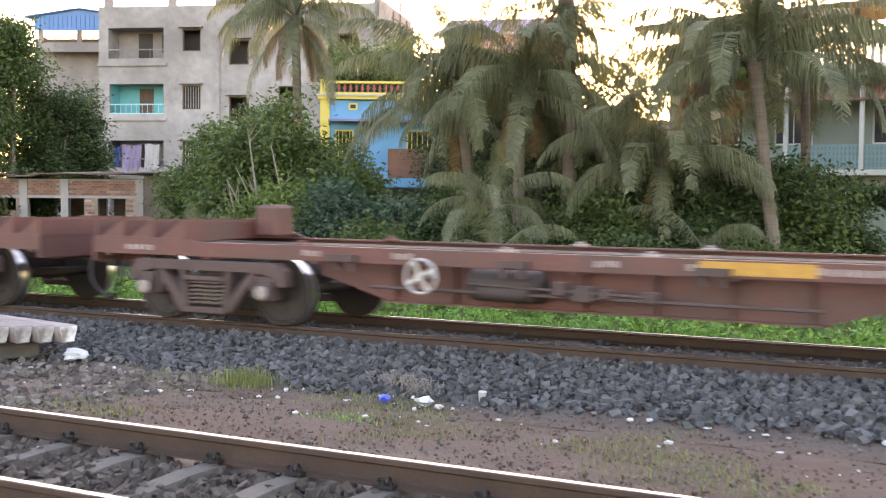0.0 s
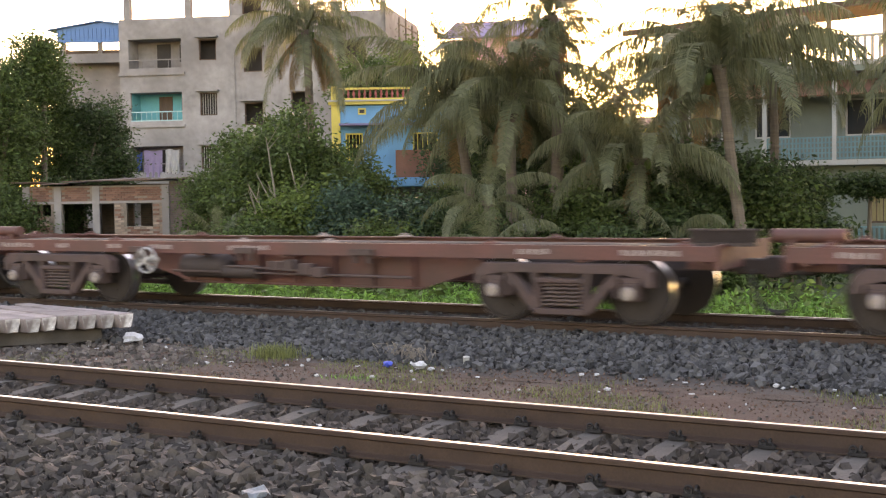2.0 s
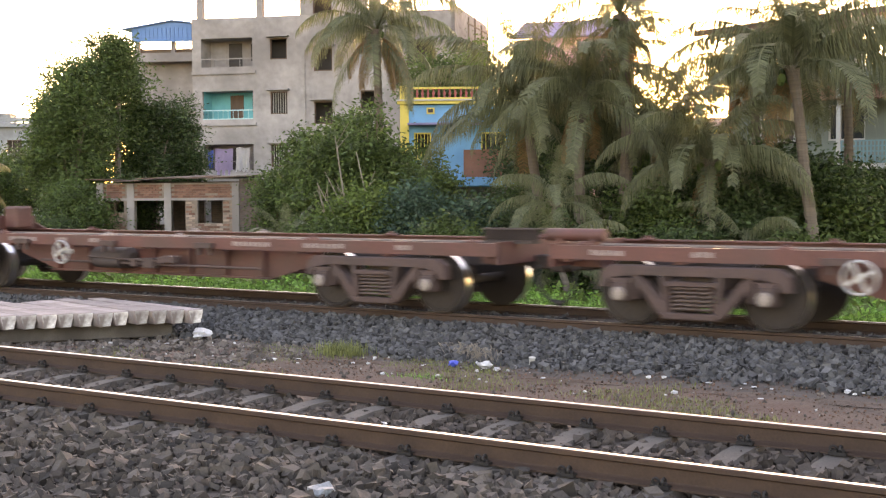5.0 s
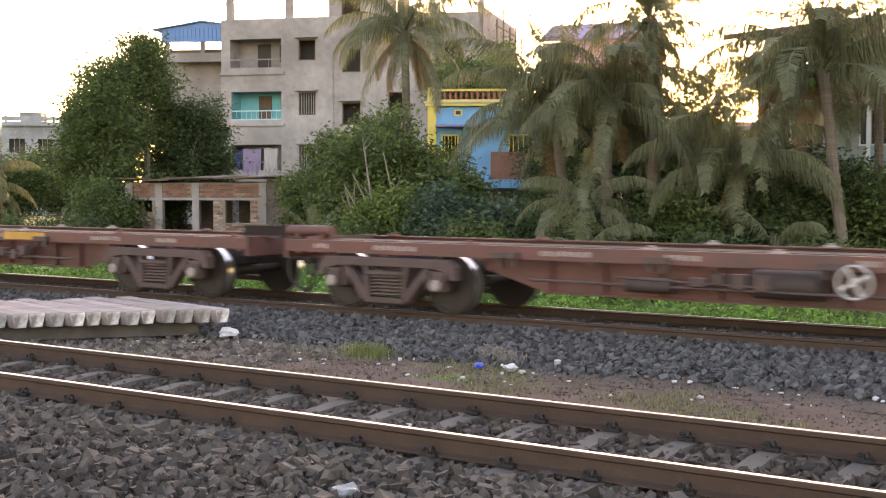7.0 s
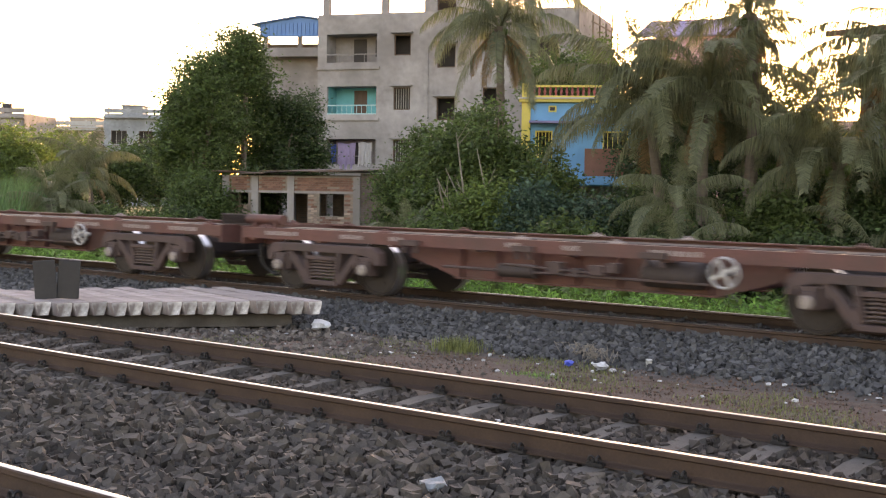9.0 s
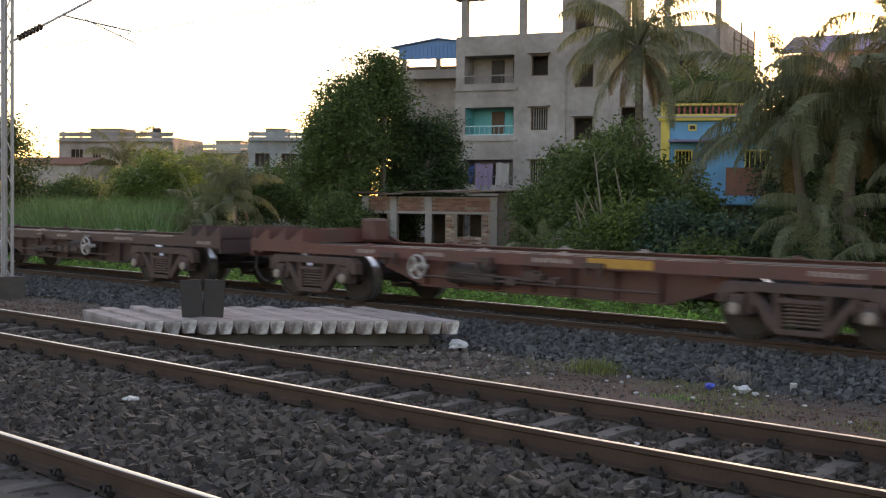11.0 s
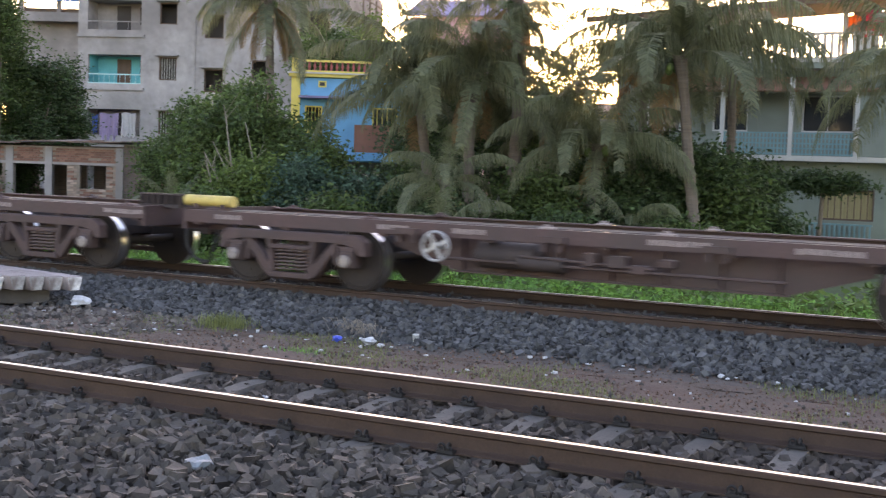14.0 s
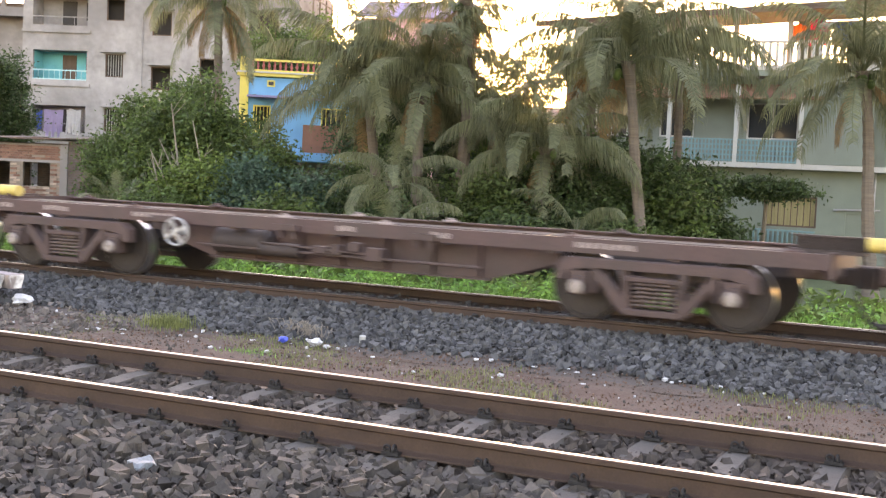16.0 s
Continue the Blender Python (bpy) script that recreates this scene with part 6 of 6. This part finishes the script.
# ---- catenary mast and wires ----
mast = thing("catenary_mast", "galvanised lattice railway mast with a cantilever arm", "mast", pose(-28.0, 13.3, -0.5))
for sx in (-1, 1):
    for sy in (-1, 1):
        bm = bmesh.new()
        add_box(bm, sx * 0.17, sy * 0.12, 4.2, 0.06, 0.06, 8.6)
        part("leg", bm, "galv", mast)
for k in range(22):
    for sy in (-1, 1):
        bm = bmesh.new()
        s = 1 if k % 2 else -1
        add_tube(bm, (-0.17 * s, sy * 0.13, 0.3 + k * 0.38), (0.17 * s, sy * 0.13, 0.68 + k * 0.38), 0.014, seg=5)
        part("lacing", bm, "galv", mast)
bm = bmesh.new()
add_box(bm, 0, 0, 0.12, 0.7, 0.7, 0.7)
part("footing", bm, "concrete", mast)
bm = bmesh.new()
for a, b, r in (((0.0, 0.15, 6.0), (-0.9, 3.9, 8.1), 0.03), ((0.0, 0.15, 7.35), (-0.8, 3.4, 7.85), 0.022), ((-0.4, 1.7, 6.86), (-0.9, 3.9, 6.75), 0.02), ((-0.55, 2.4, 6.85), (-0.95, 4.1, 6.45), 0.016)):
    add_tube(bm, a, b, r, seg=8)
part("cantilever", bm, "galv", mast)
for a, b in (((-0.06, 0.4, 6.14), (-0.2, 1.0, 6.47)), ((-0.06, 0.4, 7.39), (-0.2, 1.0, 7.48))):
    bm = bmesh.new()
    va, vb = Vector(a), Vector(b)
    for i in range(7):
        c = va.lerp(vb, i / 6)
        e = va.lerp(vb, (i + 0.6) / 6)
        add_tube(bm, c, e, 0.085, 0.05, 10)
    part("insulator", bm, "rail", mast, "dark brown ribbed insulator", True)
bm = bmesh.new()
add_box(bm, -0.0, -0.16, 2.6, 0.26, 0.02, 0.22)
part("plate", bm, "yellow", mast, "small yellow plate")
for nm, y, z, sag in (("contact_wire", 17.2, 6.2, 0.0), ("catenary_wire", 17.2, 7.62, 0.5)):
    bm = bmesh.new()
    pts = [Vector((x, y, z - sag * math.sin(math.pi * (((x + 28.9) / 50) % 1)))) for x in range(-130, 46, 5)]
    rings = [[bm.verts.new((p.x, p.y + 0.009 * math.cos(a * 1.2566), p.z + 0.009 * math.sin(a * 1.2566))) for a in range(5)] for p in pts]
    for a, b in zip(rings, rings[1:]):
        for i in range(5):
            bm.faces.new((a[i], a[(i + 1) % 5], b[(i + 1) % 5], b[i]))
    solid(nm, bm, "rubber", "thin dark overhead line above the far track", "wire", group="overhead wires")

# ---- ballast, rubble, weeds and litter ----
XR = (-34, 3)
stones("far_ballast", "dark grey ballast stones on the far track's shoulder", 34000, (-36, 1), (13.5, 16.3), (0.06, 0.13), "ballast", 71, rough=0.05,
       density=lambda x, y, r: y > 13.98 + 0.16 * np.sin(x * 0.9) + 0.1 * np.sin(x * 2.7) + r.normal(0, 0.12, len(x)))
stones("far_bed_ballast", "dark ballast stones between the far rails", 7000, (-40, 1), (16.45, 18.6), (0.06, 0.12), "ballast", 72, lift=-0.02)
stones("near_ballast", "dark grey ballast stones before the middle track", 24000, (-22, 2), (4.5, 7.3), (0.05, 0.13), "near_stone", 73, rough=0.05)
stones("brown_ballast", "brownish ballast stones mixed in before the middle track", 7000, (-22, 2), (4.4, 7.38), (0.05, 0.12), "brown_ballast", 74, rough=0.045)
stones("track_ballast", "brown ballast between the middle rails", 9000, (-26, 3), (7.5, 9.0), (0.05, 0.11), "brown_ballast", 75, lift=0.008, rough=0.03)
stones("front_ballast", "dark ballast between the front rails", 6000, (-26, 0), (1.5, 4.3), (0.055, 0.12), "near_stone", 76, lift=-0.03)
stones("shoulder_ballast", "small ballast beside the middle track", 4000, (-28, 3), (9.1, 10.5), (0.04, 0.09), "brown_ballast", 77)
stones("rubble", "earthy rubble and small stones on the path between the tracks", 6500, (-28, 3), (10.3, 14.3), (0.02, 0.055), "rubble", 78,
       density=lambda x, y, r: r.uniform(0, 1, len(x)) < np.clip(0.45 - 0.09 * (x + 9), 0.4, 1))
stones("fine_rubble", "fine brown grit on the path between the tracks", 20000, (-26, 3), (10.2, 14.4), (0.01, 0.03), "grit", 84)
stones("pale_chips", "pale broken mortar and litter chips on the path", 130, (-15, -2), (12.2, 14.1), (0.012, 0.05), "litter", 85, lift=0.012,
       density=lambda x, y, r: r.uniform(0, 1, len(x)) < np.where(x < -9.5, 0.8, np.where((x > -9) & (x < -7.5), 0.6, 0.2)))
stones("rubble_heap", "mixed rubble round the sleeper stack", 1500, (-17, -11), (10.8, 14.2), (0.03, 0.12), "rubble", 79, lift=0.01)

blades("dry_tufts", "low yellow-green grass on the path", 26000, (-14, 2), (11.2, 13.9), 0.075, 0.004, "tuft", 81,
       lambda x, y, r: (np.sin(x * 2.1 + y) + np.sin(x * 0.7 + 2 * y) + 0.5 * np.sin(x * 5 - 3 * y) + r.normal(0, 0.4, len(x)) > 0.55))
blades("grass_tuft", "tuft of green grass beside the ballast", 2200, (-11.1, -10.1), (13.3, 14.0), 0.22, 0.006, "tuft", 82, lambda x, y, r: np.hypot(x + 10.6, (y - 13.65) * 1.4) < np.abs(r.normal(0, 0.24, len(x))))
blades("grass_tuft", "low tuft of green grass on the path", 700, (-8.9, -8.0), (12.1, 12.7), 0.09, 0.006, "grass", 83, lambda x, y, r: np.hypot(x + 8.45, (y - 12.4) * 1.5) < np.abs(r.normal(0, 0.22, len(x))))


def litter(name, label, x, y, size, material, seed, tall=0.6, flat=False):
    """A crumpled scrap lying on the ground."""
    rng = random.Random(seed)
    bm = bmesh.new()
    bmesh.ops.create_icosphere(bm, subdivisions=2, radius=size / 2)
    for v in bm.verts:
        v.co *= rng.uniform(0.6, 1.15)
        v.co.z *= 0.25 if flat else tall
    solid(name, bm, material, label, "litter", pose(x, y, float(ground_z(y)) + size * (0.10 if flat else 0.28), 0, 0, rng.uniform(0, 360)), "litter on the path")


litter("plastic_bag", "crumpled white plastic bag on the path", -13.6, 13.94, 0.34, "litter", 1, 0.5)
litter("blue_wrapper", "bright blue crumpled wrapper", -8.68, 13.53, 0.15, "blue_litter", 2)
litter("pale_wrapper", "pale crumpled wrapper beside dry roots", -8.21, 13.55, 0.2, "litter", 3)
rng_l = random.Random(12)
for k in range(34):
    x = rng_l.uniform(-15, -1)
    y = rng_l.choice((13.2, 13.4, 12.9, 12.6, 13.7)) + rng_l.uniform(-0.3, 0.3)
    litter("paper_scrap", "small pale scrap of litter", x, y, rng_l.uniform(0.03, 0.10), "litter", 20 + k, flat=k % 2 == 0)
for k, (x, y) in enumerate([(-10.7, 6.38), (-8.67, 8.83), (-3.9, 5.6), (-13.2, 6.0), (-12.1, 6.6), (-9.3, 6.1), (-6.1, 8.4), (-4.0, 8.2), (-12.9, 5.4)]):
    litter("paper_scrap", "crumpled pale litter lying on ballast", x, y, 0.09 if k else 0.18, "litter", 70 + k, 0.5)
for k in range(16):
    litter("paper_scrap", "small pale scrap of litter", rng_l.uniform(-6.5, -1.5), 13.86 + rng_l.uniform(-0.14, 0.14), rng_l.uniform(0.04, 0.09), "litter", 120 + k, flat=k % 3 == 0)
bm = bmesh.new()
add_tube(bm, (0, 0, 0), (0, 0, 0.11), 0.035, 0.045, 12)
solid("paper_cup", bm, "white", "white paper cup standing on ballast edge", "cup", pose(-7.73, 13.94, float(ground_z(13.94)) + 0.02, 8, 5, 0), smooth=True)
# torn sheet lying in the near ballast
litter("torn_sheet", "torn bluish plastic sheet lying on ballast", -5.0, 6.2, 0.2, "sheet", 91, 0.6)
# dry roots
rt = random.Random(3)
bm = bmesh.new()
for k in range(60):
    u = rt.uniform(-1, 1)
    a = Vector((0.32 * u + rt.uniform(-0.1, 0.1), -0.26 * u + rt.uniform(-0.12, 0.12), 0.03))
    m = a + Vector((rt.uniform(-0.12, 0.12), rt.uniform(-0.1, 0.1), rt.uniform(0.05, 0.2)))
    e = m + Vector((rt.uniform(-0.16, 0.16), rt.uniform(-0.12, 0.12), rt.uniform(-0.15, 0.03)))
    add_tube(bm, a, m, 0.004, seg=4)
    add_tube(bm, m, e, 0.004, 0.002, 4)
solid("dry_brush", bm, "straw", "tangle of dry pale roots on the ballast", "roots", pose(-8.7, 14.05, float(ground_z(14.05)), 0, 0, 20), kind="stuff")

motions()
